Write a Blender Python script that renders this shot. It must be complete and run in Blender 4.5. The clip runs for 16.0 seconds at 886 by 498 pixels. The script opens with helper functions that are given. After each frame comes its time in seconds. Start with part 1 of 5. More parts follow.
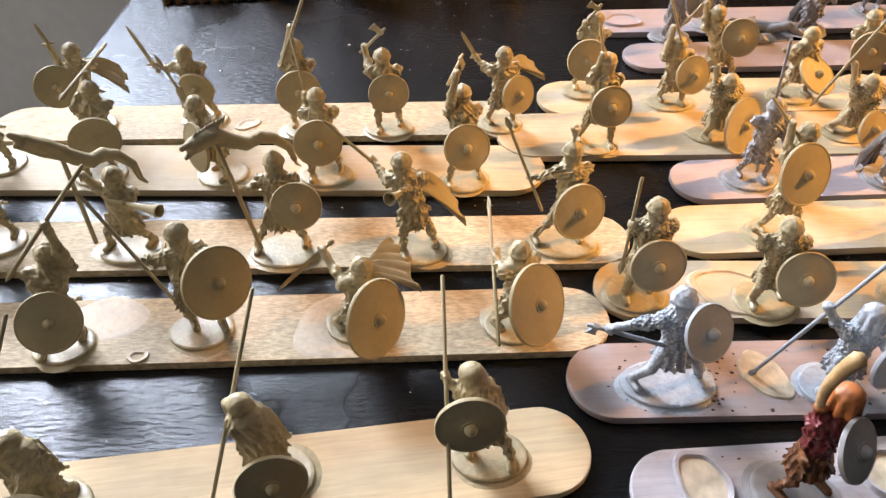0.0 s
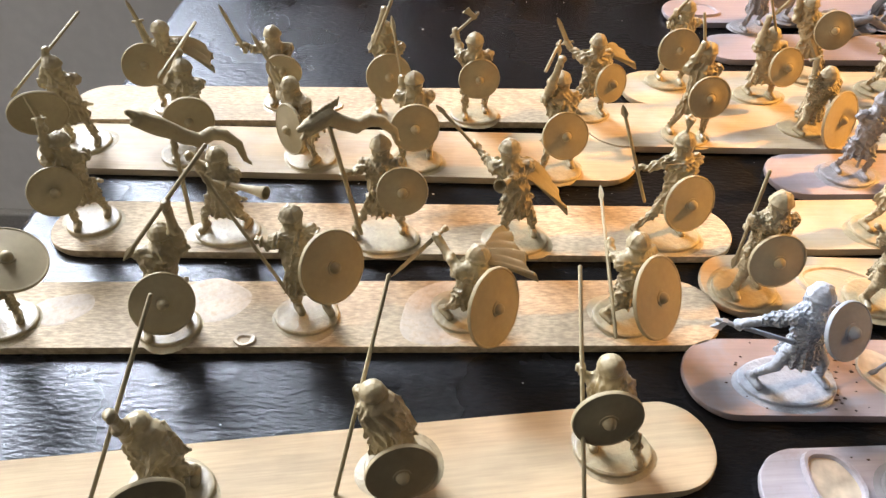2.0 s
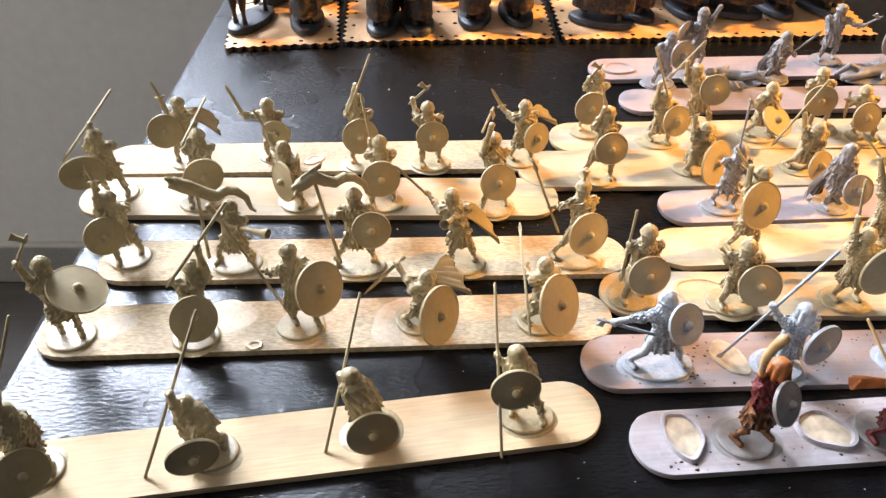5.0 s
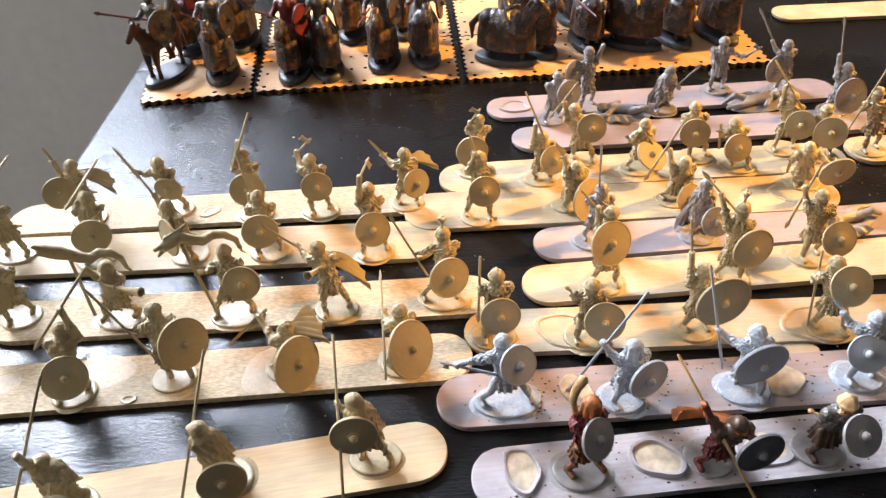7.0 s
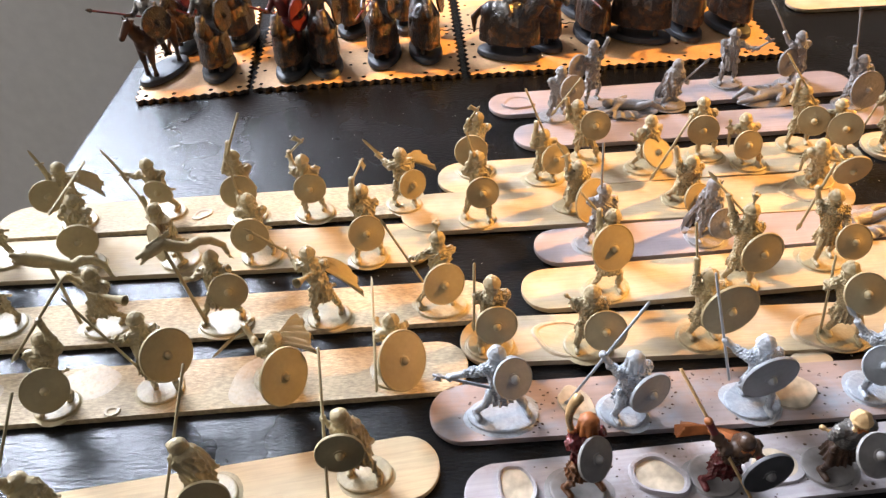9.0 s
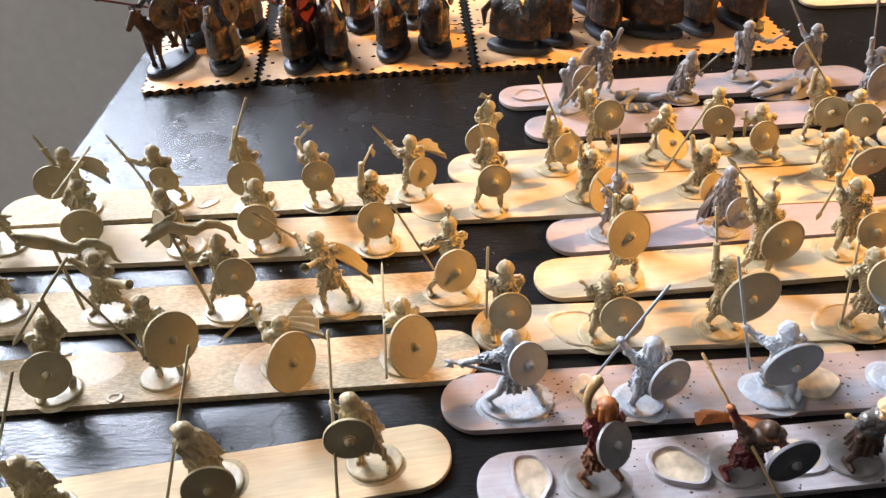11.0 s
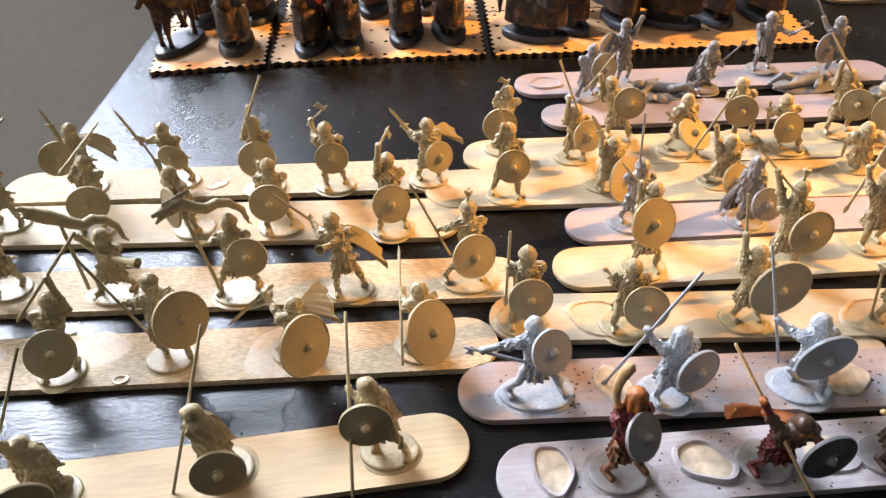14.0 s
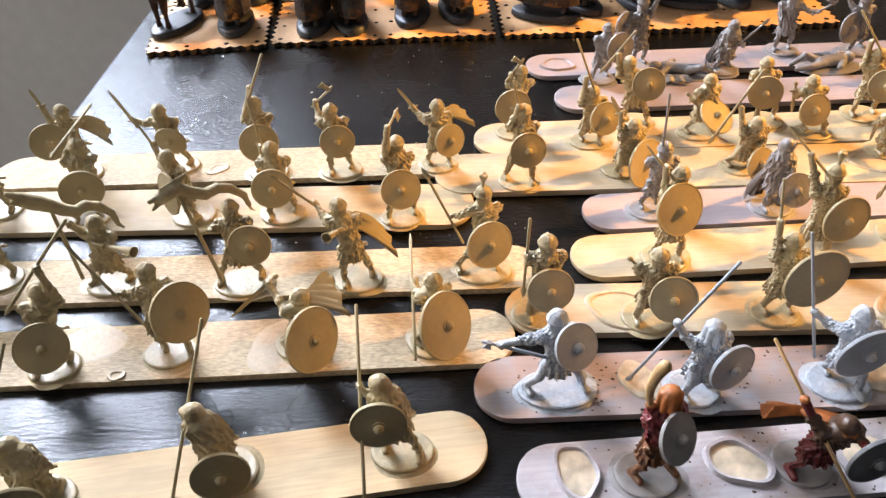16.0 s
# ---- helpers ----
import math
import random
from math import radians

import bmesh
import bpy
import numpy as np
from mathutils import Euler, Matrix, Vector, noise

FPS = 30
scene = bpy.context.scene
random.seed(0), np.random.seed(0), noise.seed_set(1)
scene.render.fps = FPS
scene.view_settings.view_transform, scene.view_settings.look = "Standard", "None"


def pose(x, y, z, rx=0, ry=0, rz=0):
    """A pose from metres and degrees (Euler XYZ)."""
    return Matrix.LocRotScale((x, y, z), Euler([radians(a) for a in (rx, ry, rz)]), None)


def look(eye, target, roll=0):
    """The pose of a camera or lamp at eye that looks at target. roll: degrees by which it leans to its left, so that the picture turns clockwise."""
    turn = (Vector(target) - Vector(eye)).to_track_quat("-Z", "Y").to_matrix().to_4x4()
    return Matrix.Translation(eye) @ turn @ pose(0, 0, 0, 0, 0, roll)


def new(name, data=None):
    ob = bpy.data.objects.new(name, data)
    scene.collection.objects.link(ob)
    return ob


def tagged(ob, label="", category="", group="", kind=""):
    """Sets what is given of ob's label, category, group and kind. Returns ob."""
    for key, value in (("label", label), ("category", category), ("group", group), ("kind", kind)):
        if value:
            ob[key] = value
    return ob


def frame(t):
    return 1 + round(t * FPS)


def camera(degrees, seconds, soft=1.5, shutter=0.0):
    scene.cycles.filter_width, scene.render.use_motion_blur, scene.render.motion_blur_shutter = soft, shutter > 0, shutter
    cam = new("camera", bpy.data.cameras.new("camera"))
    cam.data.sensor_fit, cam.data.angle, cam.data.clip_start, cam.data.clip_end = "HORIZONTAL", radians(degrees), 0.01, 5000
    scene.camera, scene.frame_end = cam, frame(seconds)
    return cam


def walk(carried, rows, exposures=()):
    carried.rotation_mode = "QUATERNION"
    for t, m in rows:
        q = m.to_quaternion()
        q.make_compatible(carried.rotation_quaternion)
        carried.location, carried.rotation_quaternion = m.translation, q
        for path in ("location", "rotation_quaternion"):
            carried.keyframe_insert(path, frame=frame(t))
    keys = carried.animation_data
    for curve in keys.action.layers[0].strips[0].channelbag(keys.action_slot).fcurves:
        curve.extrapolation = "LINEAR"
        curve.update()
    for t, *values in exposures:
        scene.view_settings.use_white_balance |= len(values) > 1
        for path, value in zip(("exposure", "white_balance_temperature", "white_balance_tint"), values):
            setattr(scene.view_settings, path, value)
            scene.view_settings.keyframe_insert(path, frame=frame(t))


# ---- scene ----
cam = camera(60.0, 16.0, soft=1.4, shutter=0.0)
PATH = [
    (0, (0.00456, -0.01071, 0.11320), (0.00084, 0.14065, -0.01748), -0.43),
    (0.5, (0.00943, -0.00397, 0.11025), (0.00466, 0.14673, -0.02115), -0.51),
    (1, (-0.00220, -0.00566, 0.10988), (-0.00728, 0.14418, -0.02249), -0.26),
    (1.5, (-0.00941, -0.00917, 0.11147), (-0.01480, 0.14050, -0.02108), 0.06),
    (2, (-0.01524, -0.00960, 0.11139), (-0.02105, 0.13985, -0.02139), 0.43),
    (2.5, (-0.01683, -0.00918, 0.11162), (-0.02289, 0.14018, -0.02125), 0.74),
    (3, (-0.02387, -0.01407, 0.10577), (-0.03000, 0.13519, -0.02721), 0.95),
    (3.5, (-0.03215, -0.01194, 0.11448), (-0.03863, 0.13731, -0.01850), 0.84),
    (4, (-0.03263, -0.01396, 0.11628), (-0.03881, 0.13582, -0.01612), 0.54),
    (4.5, (-0.01976, -0.03689, 0.12918), (-0.02385, 0.11480, -0.00111), 0.32),
    (5, (-0.00779, -0.04546, 0.14476), (-0.00923, 0.10745, 0.01585), 0.11),
    (5.2, (0.00085, -0.04595, 0.15028), (0.00092, 0.10857, 0.02331), -0.04),
    (7.3, (0.02986, -0.05011, 0.15744), (0.02724, 0.10563, 0.03199), -2.84),
    (7.5, (0.02886, -0.05216, 0.15710), (0.02552, 0.10319, 0.03118), -3.01),
    (8, (0.03626, -0.04170, 0.15500), (0.03254, 0.11334, 0.02872), -3.18),
    (8.2, (0.03512, -0.04051, 0.15521), (0.03056, 0.11348, 0.02767), -3.38),
    (10.3, (0.03576, -0.03726, 0.14955), (0.03012, 0.11880, 0.02459), -3.58),
    (10.5, (0.03686, -0.03664, 0.14819), (0.03114, 0.11957, 0.02343), -3.56),
    (11, (0.03237, -0.04016, 0.14702), (0.02643, 0.11583, 0.02199), -3.29),
    (11.5, (0.03251, -0.03991, 0.14609), (0.02619, 0.11623, 0.02127), -3.05),
    (12, (0.03080, -0.04017, 0.14534), (0.02491, 0.11623, 0.02083), -2.68),
    (12.5, (0.02799, -0.03807, 0.14263), (0.02238, 0.11852, 0.01835), -2.38),
    (13, (0.02759, -0.03827, 0.14250), (0.02240, 0.11821, 0.01805), -2.08),
    (13.5, (0.02535, -0.03835, 0.13970), (0.02017, 0.11776, 0.01480), -1.95),
    (14, (0.02666, -0.03758, 0.14073), (0.02144, 0.11807, 0.01525), -1.92),
    (14.5, (0.02339, -0.03670, 0.13841), (0.01834, 0.11843, 0.01227), -1.86),
    (15, (0.02422, -0.03744, 0.13916), (0.01916, 0.11723, 0.01246), -1.93),
    (15.5, (0.02419, -0.03418, 0.13568), (0.01929, 0.11977, 0.00811), -1.91),
    (16, (0.02277, -0.02940, 0.13432), (0.01786, 0.12420, 0.00633), -1.86),
]
EXPOSURES = [(0.0, 0.0), (1.0, 0.0), (2.0, 0.08), (3.5, 0.16), (4.5, 0.28), (5.2, 0.32), (7.5, 0.17), (8.0, 0.14), (10.5, 0.14), (16.0, 0.14)]
walk(cam, [(t, look(eye, target, roll)) for t, eye, target, roll in PATH], EXPOSURES)

# ---- light: sky through the window ahead, added side fill, low sun through added mask ----
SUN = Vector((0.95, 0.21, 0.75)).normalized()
world = bpy.data.worlds.new("sky")
scene.world = world
world.use_nodes = True
wn = world.node_tree
sky = wn.nodes.new("ShaderNodeTexSky")
sky.sky_type = "NISHITA"
sky.sun_disc = False
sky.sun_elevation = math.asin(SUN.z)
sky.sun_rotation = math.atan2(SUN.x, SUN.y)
wn.links.new(sky.outputs[0], wn.nodes["Background"].inputs[0])
wn.nodes["Background"].inputs[1].default_value = 0.12

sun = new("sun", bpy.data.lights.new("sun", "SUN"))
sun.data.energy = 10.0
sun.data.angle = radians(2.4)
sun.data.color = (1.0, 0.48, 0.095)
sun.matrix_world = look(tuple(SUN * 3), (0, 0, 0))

WIN_X0, WIN_X1, WIN_Z0, WIN_Z1, WALL_Y = -1.13, -0.36, 0.16, 1.13, 0.90
WALL_D = 0.10


def window_lamp(name, x0, x1, z0, z1, watts, color):
    """Sky light in part of the window's opening: the upper part shows open sky, the lower part darker surroundings."""
    lamp = new(name, bpy.data.lights.new(name, "AREA"))
    lamp.data.shape = "RECTANGLE"
    lamp.data.size, lamp.data.size_y = x1 - x0, z1 - z0
    lamp.data.energy, lamp.data.color = watts, color
    lamp.matrix_world = look(((x0 + x1) / 2, WALL_Y + 0.09, (z0 + z1) / 2), ((x0 + x1) / 2, -1, (z0 + z1) / 2))


window_lamp("upper_sky", WIN_X0, WIN_X1, 0.62, WIN_Z1, 79.0, (0.82, 0.90, 1.08))
window_lamp("lower_sky", WIN_X0, WIN_X1, WIN_Z0, 0.62, 7.0, (0.66, 0.80, 1.0))
# added fill lamp beside the table, lifts the wall and left sides
side = new("side_fill", bpy.data.lights.new("side_fill", "AREA"))
side.data.shape = "RECTANGLE"
side.data.size, side.data.size_y = 1.5, 1.1
side.data.energy, side.data.color = 43.0, (1.0, 0.92, 0.82)
side.matrix_world = look((-2.65, 0.1, 0.9), (0, 0.1, 0.9))

# ---- materials ----


def material(name, color, rough=0.6, metal=0.0, blotch=0.25, blotch_scale=60.0, grain=(400.0, 400.0, 400.0), grain_amount=0.12, bump=0.15, bump_distance=0.0001, spread=0.08, second=None, second_amount=0.0, second_scale=90.0, coat=0.0, gloss=0.5, mail=False, per_object=0.0, stretch=1.0):
    """A surface with a colour, broad blotches, fine grain and relief; second mixes in stains of another colour."""
    m = bpy.data.materials.new(name)
    m.use_nodes = True
    nt = m.node_tree
    N, L = nt.nodes, nt.links
    b = N["Principled BSDF"]
    b.inputs["Metallic"].default_value = metal
    b.inputs["Coat Weight"].default_value = coat
    b.inputs["Specular IOR Level"].default_value = gloss
    tc = N.new("ShaderNodeTexCoord")
    map_ = N.new("ShaderNodeMapping")
    map_.inputs["Scale"].default_value = grain
    L.new(tc.outputs["Object"], map_.inputs[0])
    n1 = N.new("ShaderNodeTexNoise")
    n1.inputs["Scale"].default_value = blotch_scale
    n1.inputs["Detail"].default_value = 5
    L.new(tc.outputs["Object"], n1.inputs["Vector"])
    n2 = N.new("ShaderNodeTexNoise")
    n2.inputs["Scale"].default_value = 1.0
    n2.inputs["Detail"].default_value = 4
    L.new(map_.outputs[0], n2.inputs["Vector"])

    def ramp(source, low, high):
        r = N.new("ShaderNodeMapRange")
        r.inputs["From Min"].default_value, r.inputs["From Max"].default_value = 0.3, 0.7
        r.inputs["To Min"].default_value, r.inputs["To Max"].default_value = low, high
        L.new(source, r.inputs["Value"])
        return r.outputs[0]

    shade = N.new("ShaderNodeMath")
    shade.operation = "MULTIPLY"
    L.new(ramp(n1.outputs[0], 1 - blotch, 1 + blotch * 0.6), shade.inputs[0])
    L.new(ramp(n2.outputs[0], 1 - grain_amount, 1 + grain_amount), shade.inputs[1])
    value = shade.outputs[0]
    if per_object:
        info = N.new("ShaderNodeObjectInfo")
        vary = N.new("ShaderNodeMath")
        vary.operation = "MULTIPLY_ADD"
        vary.inputs[1].default_value, vary.inputs[2].default_value = per_object, 1 - per_object / 2
        L.new(info.outputs["Random"], vary.inputs[0])
        both = N.new("ShaderNodeMath")
        both.operation = "MULTIPLY"
        L.new(value, both.inputs[0])
        L.new(vary.outputs[0], both.inputs[1])
        value = both.outputs[0]
    tint = N.new("ShaderNodeMix")
    tint.data_type = "RGBA"
    tint.blend_type = "MIX"
    tint.inputs["A"].default_value = (*color, 1)
    tint.inputs["B"].default_value = (*(second or color), 1)
    tint.inputs["Factor"].default_value = 0.0
    if second:
        n3 = N.new("ShaderNodeTexNoise")
        n3.inputs["Scale"].default_value = second_scale
        n3.inputs["Detail"].default_value = 6
        n3.inputs["Roughness"].default_value = 0.65
        off = N.new("ShaderNodeMapping")
        off.inputs["Location"].default_value = (3.1, 1.7, 0.4)
        off.inputs["Scale"].default_value = (stretch, 1.0, 1.0)
        L.new(tc.outputs["Object"], off.inputs[0])
        L.new(off.outputs[0], n3.inputs["Vector"])
        r3 = N.new("ShaderNodeMapRange")
        r3.inputs["From Min"].default_value, r3.inputs["From Max"].default_value = 0.5, 0.68
        r3.inputs["To Min"].default_value, r3.inputs["To Max"].default_value = 0.0, second_amount
        L.new(n3.outputs[0], r3.inputs["Value"])
        L.new(r3.outputs[0], tint.inputs["Factor"])
    final = N.new("ShaderNodeVectorMath")
    final.operation = "SCALE"
    L.new(tint.outputs["Result"], final.inputs[0])
    L.new(value, final.inputs["Scale"])
    L.new(final.outputs[0], b.inputs["Base Color"])
    L.new(ramp(n1.outputs[0], max(0.05, rough - spread), min(1, rough + spread)), b.inputs["Roughness"])
    bp = N.new("ShaderNodeBump")
    bp.inputs["Strength"].default_value = bump
    bp.inputs["Distance"].default_value = bump_distance
    height = n2.outputs[0]
    if mail:
        v = N.new("ShaderNodeTexVoronoi")
        v.inputs["Scale"].default_value = 1500.0
        L.new(tc.outputs["Object"], v.inputs["Vector"])
        height = v.outputs["Distance"]
    L.new(height, bp.inputs["Height"])
    L.new(bp.outputs[0], b.inputs["Normal"])
    return m


def plain(name, color, rough=0.6, metal=0.0, **more):
    return material(name, color, rough, metal, **more)


M_TABLE = material("black_stained_wood", (0.0045, 0.0042, 0.0045), 0.27, gloss=0.36, spread=0.02, blotch=0.3, blotch_scale=25, grain=(430, 1100, 300), grain_amount=0.35, bump=1.0, bump_distance=0.00024)
M_STICK = material("primed_birch_stick", (0.425, 0.322, 0.188), 0.66, gloss=0.22, blotch=0.2, blotch_scale=70, grain=(110, 1800, 900), grain_amount=0.09, bump=0.25, bump_distance=0.00012, second=(0.47, 0.40, 0.32), second_amount=0.7, second_scale=34, stretch=0.6, per_object=0.08)
M_STICK_BARE = material("pale_bare_birch_stick", (0.51, 0.382, 0.222), 0.64, gloss=0.22, blotch=0.16, blotch_scale=60, grain=(110, 1800, 900), grain_amount=0.1, bump=0.3, bump_distance=0.00012, second=(0.44, 0.31, 0.175), second_amount=0.6, second_scale=40, stretch=0.3)
M_STICK_SPECK = material("speckled_sprayed_stick", (0.435, 0.338, 0.212), 0.66, gloss=0.22, blotch=0.24, blotch_scale=45, grain=(650, 1900, 900), grain_amount=0.3, bump=0.9, bump_distance=0.0002, second=(0.28, 0.21, 0.13), second_amount=0.5, second_scale=900, stretch=0.4, per_object=0.08)
M_STICK_GREY = material("grey_sprayed_stick", (0.29, 0.24, 0.245), 0.6, blotch=0.12, blotch_scale=60, grain=(60, 1200, 900), grain_amount=0.08, bump=0.3, bump_distance=0.0001, second=(0.34, 0.26, 0.22), second_amount=0.6, second_scale=28)
M_STICK_PINK = material("pink_grey_paint_spotted_stick", (0.315, 0.238, 0.212), 0.55, blotch=0.32, blotch_scale=55, grain=(60, 1200, 900), grain_amount=0.08, bump=0.3, bump_distance=0.0001, second=(0.27, 0.285, 0.32), second_amount=0.9, second_scale=55)
M_STICK_WORN = material("grey_paint_spotted_stick", (0.385, 0.35, 0.355), 0.55, blotch=0.3, blotch_scale=55, grain=(60, 1200, 900), grain_amount=0.1, bump=0.4, bump_distance=0.00015, second=(0.27, 0.20, 0.17), second_amount=0.75, second_scale=110)
M_SAND = material("sand_primer", (0.362, 0.29, 0.163), 0.43, blotch=0.15, blotch_scale=300, grain=(1100, 1100, 1100), grain_amount=0.1, bump=0.5, bump_distance=0.0003)
M_SHIELD = material("smooth_sand_primer", (0.362, 0.29, 0.163), 0.58, gloss=0.32, blotch=0.10, blotch_scale=160, grain=(900, 900, 900), grain_amount=0.05, bump=0.12, bump_distance=0.0001)
M_FOOT = material("matt_sand_primer", (0.362, 0.29, 0.163), 0.8, gloss=0.1, blotch=0.14, blotch_scale=200, grain=(900, 900, 900), grain_amount=0.08, bump=0.2, bump_distance=0.00012)
M_MAIL = material("sand_primed_mail", (0.362, 0.29, 0.163), 0.5, blotch=0.12, blotch_scale=300, grain=(1500, 1500, 1500), grain_amount=0.08, bump=1.0, bump_distance=0.0006, mail=True)
M_GREY = material("grey_plastic", (0.24, 0.222, 0.218), 0.42, blotch=0.15, blotch_scale=300, grain=(1100, 1100, 1100), grain_amount=0.1, bump=0.8, bump_distance=0.0003)
M_BLUE = material("blue_grey_primer", (0.34, 0.365, 0.395), 0.42, blotch=0.15, blotch_scale=300, grain=(1100, 1100, 1100), grain_amount=0.1, bump=0.8, bump_distance=0.0003)
M_BLUEMAIL = material("blue_grey_mail", (0.34, 0.365, 0.395), 0.42, blotch=0.15, blotch_scale=300, grain=(1500, 1500, 1500), grain_amount=0.08, bump=1.0, bump_distance=0.0006, mail=True)
M_BLUE_FLAT = material("smooth_blue_grey_primer", (0.34, 0.365, 0.395), 0.48, blotch=0.14, blotch_scale=160, grain=(900, 900, 900), grain_amount=0.06, bump=0.12, bump_distance=0.0001)
M_RED = material("dark_red_paint", (0.11, 0.012, 0.012), 0.45, blotch=0.3, blotch_scale=500)
M_HAIR = material("orange_brown_paint", (0.38, 0.12, 0.03), 0.5, blotch=0.3, blotch_scale=500)
M_LEATHER = material("brown_paint", (0.06, 0.03, 0.016), 0.38, blotch=0.3, blotch_scale=500)
M_BOOT = material("rust_orange_boot_paint", (0.16, 0.062, 0.022), 0.45, blotch=0.5, blotch_scale=400)
M_STEEL = material("painted_dark_metal", (0.16, 0.15, 0.14), 0.35, metal=0.6, blotch=0.3, blotch_scale=600, bump=0.7, bump_distance=0.00025, mail=True)
# second colour paints orange glints onto the black-washed scales
M_SCALE = material("black_washed_scale_glints", (0.042, 0.036, 0.033), 0.36, metal=0.25, blotch=0.5, blotch_scale=260, bump=0.9, bump_distance=0.0004, mail=True, second=(0.28, 0.12, 0.035), second_amount=0.8, second_scale=170)
M_TAN = material("tan_paint", (0.52, 0.33, 0.15), 0.5, blotch=0.2, blotch_scale=500)
M_SHIELDGREY = material("grey_shield_paint", (0.27, 0.25, 0.24), 0.5, blotch=0.2, blotch_scale=300)
M_SHIELDDARK = material("dark_grey_shield_paint", (0.12, 0.118, 0.122), 0.45, blotch=0.25, blotch_scale=300)
M_HORSE = material("dark_brown_horse_paint", (0.055, 0.024, 0.012), 0.38, blotch=0.5, blotch_scale=120)
M_HORSE2 = material("black_brown_horse_paint", (0.03, 0.024, 0.022), 0.38, blotch=0.5, blotch_scale=120)
M_BASEGREY = material("dark_grey_plastic_base", (0.032, 0.034, 0.039), 0.5, blotch=0.25, blotch_scale=200)
M_MDF = material("laser_cut_board", (0.60, 0.35, 0.165), 0.6, blotch=0.12, blotch_scale=50, grain=(900, 900, 900), grain_amount=0.08, second=(0.50, 0.29, 0.12), second_amount=0.4, second_scale=30)
M_BURNT = material("burnt_board_edge", (0.025, 0.014, 0.008), 0.7)
M_GLUE = material("primed_dried_glue", (0.46, 0.355, 0.225), 0.5, blotch=0.15, blotch_scale=200)
M_GLUE_THIN = material("thin_primed_glue", (0.49, 0.405, 0.30), 0.6, gloss=0.2, blotch=0.2, blotch_scale=150, grain=(900, 900, 900), grain_amount=0.1, second=(0.4, 0.29, 0.17), second_amount=0.7, second_scale=500)
M_PALE = material("pale_bare_glue", (0.50, 0.41, 0.29), 0.45, blotch=0.35, blotch_scale=220)
M_DUST = material("white_dust", (0.7, 0.68, 0.64), 0.8)
M_WALL = material("grey_wall_paint", (0.68, 0.66, 0.63), 0.8, blotch=0.06, blotch_scale=3, grain=(60, 60, 60), grain_amount=0.04)
# unseen walls: colour darkened to keep bounced light off the figures' fronts
M_WALL_LOWBOUNCE = material("low_bounce_wall", (0.09, 0.085, 0.08), 0.8, blotch=0.06, blotch_scale=3)
M_TRIM = material("grey_skirting_paint", (0.30, 0.29, 0.27), 0.6, blotch=0.08, blotch_scale=6)
M_FLOOR = material("dark_floor", (0.05, 0.045, 0.04), 0.5, blotch=0.3, blotch_scale=4, grain=(6, 90, 90), grain_amount=0.2)
M_CEIL = material("ceiling_paint", (0.30, 0.29, 0.28), 0.8, blotch=0.05, blotch_scale=3)
M_FRAME = material("white_window_paint", (0.75, 0.75, 0.73), 0.5, blotch=0.05, blotch_scale=8)
M_GLASS = bpy.data.materials.new("window_glass")
M_GLASS.use_nodes = True
M_GLASS.node_tree.nodes["Principled BSDF"].inputs["Transmission Weight"].default_value = 1.0
M_GLASS.node_tree.nodes["Principled BSDF"].inputs["Roughness"].default_value = 0.02

# ---- mesh helpers ----


def link_mesh(name, bm, materials, parent=None, smooth=False, label=""):
    me = bpy.data.meshes.new(name)
    bm.normal_update()
    bm.to_mesh(me)
    bm.free()
    for m in materials if isinstance(materials, (list, tuple)) else [materials]:
        me.materials.append(m)
    if smooth:
        me.shade_smooth()
    ob = new(name, me)
    ob.parent = parent
    if label:
        ob["label"] = label
    return ob


def part(name, bm, mat, parent, label="", smooth=False):
    return link_mesh(name, bm, mat, parent, smooth, label)


def box(bm, lo, hi, bevel=0.0):
    size = Vector(hi) - Vector(lo)
    made = bmesh.ops.create_cube(bm, size=1.0, matrix=Matrix.Translation((Vector(lo) + Vector(hi)) / 2) @ Matrix.Diagonal((*size, 1)))
    if bevel:
        edges = list({e for v in made["verts"] for e in v.link_edges})
        bmesh.ops.bevel(bm, geom=edges, offset=bevel, segments=2, affect="EDGES", profile=0.5)


def slab(bm, outline, z0, z1, bevel=0.0, under=0.0):
    """A flat plate from an outline (counter-clockwise), chamfered round its top edge and rounded off underneath."""
    n = len(outline)
    cx = sum(p[0] for p in outline) / n
    cy = sum(p[1] for p in outline) / n
    rings = [(z0, 0.0), (z1 - bevel, 0.0), (z1 - bevel * 0.3, bevel * 0.3), (z1, bevel)] if bevel else [(z0, 0.0), (z1, 0.0)]
    if under:
        rings = [(z0, under), (z0 + under * 0.35, under * 0.45), (z0 + under, 0.0)] + rings[1:]
    loops = []
    for z, inset in rings:
        ring = []
        for x, y in outline:
            d = math.hypot(x - cx, y - cy) or 1
            k = 1 - inset / d
            ring.append(bm.verts.new((cx + (x - cx) * k, cy + (y - cy) * k, z)))
        loops.append(ring)
    for a, b in zip(loops, loops[1:]):
        for i in range(n):
            bm.faces.new((a[i], a[(i + 1) % n], b[(i + 1) % n], b[i]))
    bm.faces.new(loops[-1])
    bm.faces.new(loops[0][::-1])


# ---- the room ----
FLOOR_Z, CEIL_Z = -0.72, 1.75
RX0, RX1, RY0 = -2.6, 1.6, -2.8


def structure(name, lo, hi, mat, label, category):
    bm = bmesh.new()
    box(bm, lo, hi)
    return tagged(link_mesh(name, bm, mat), label, category, kind="structure")


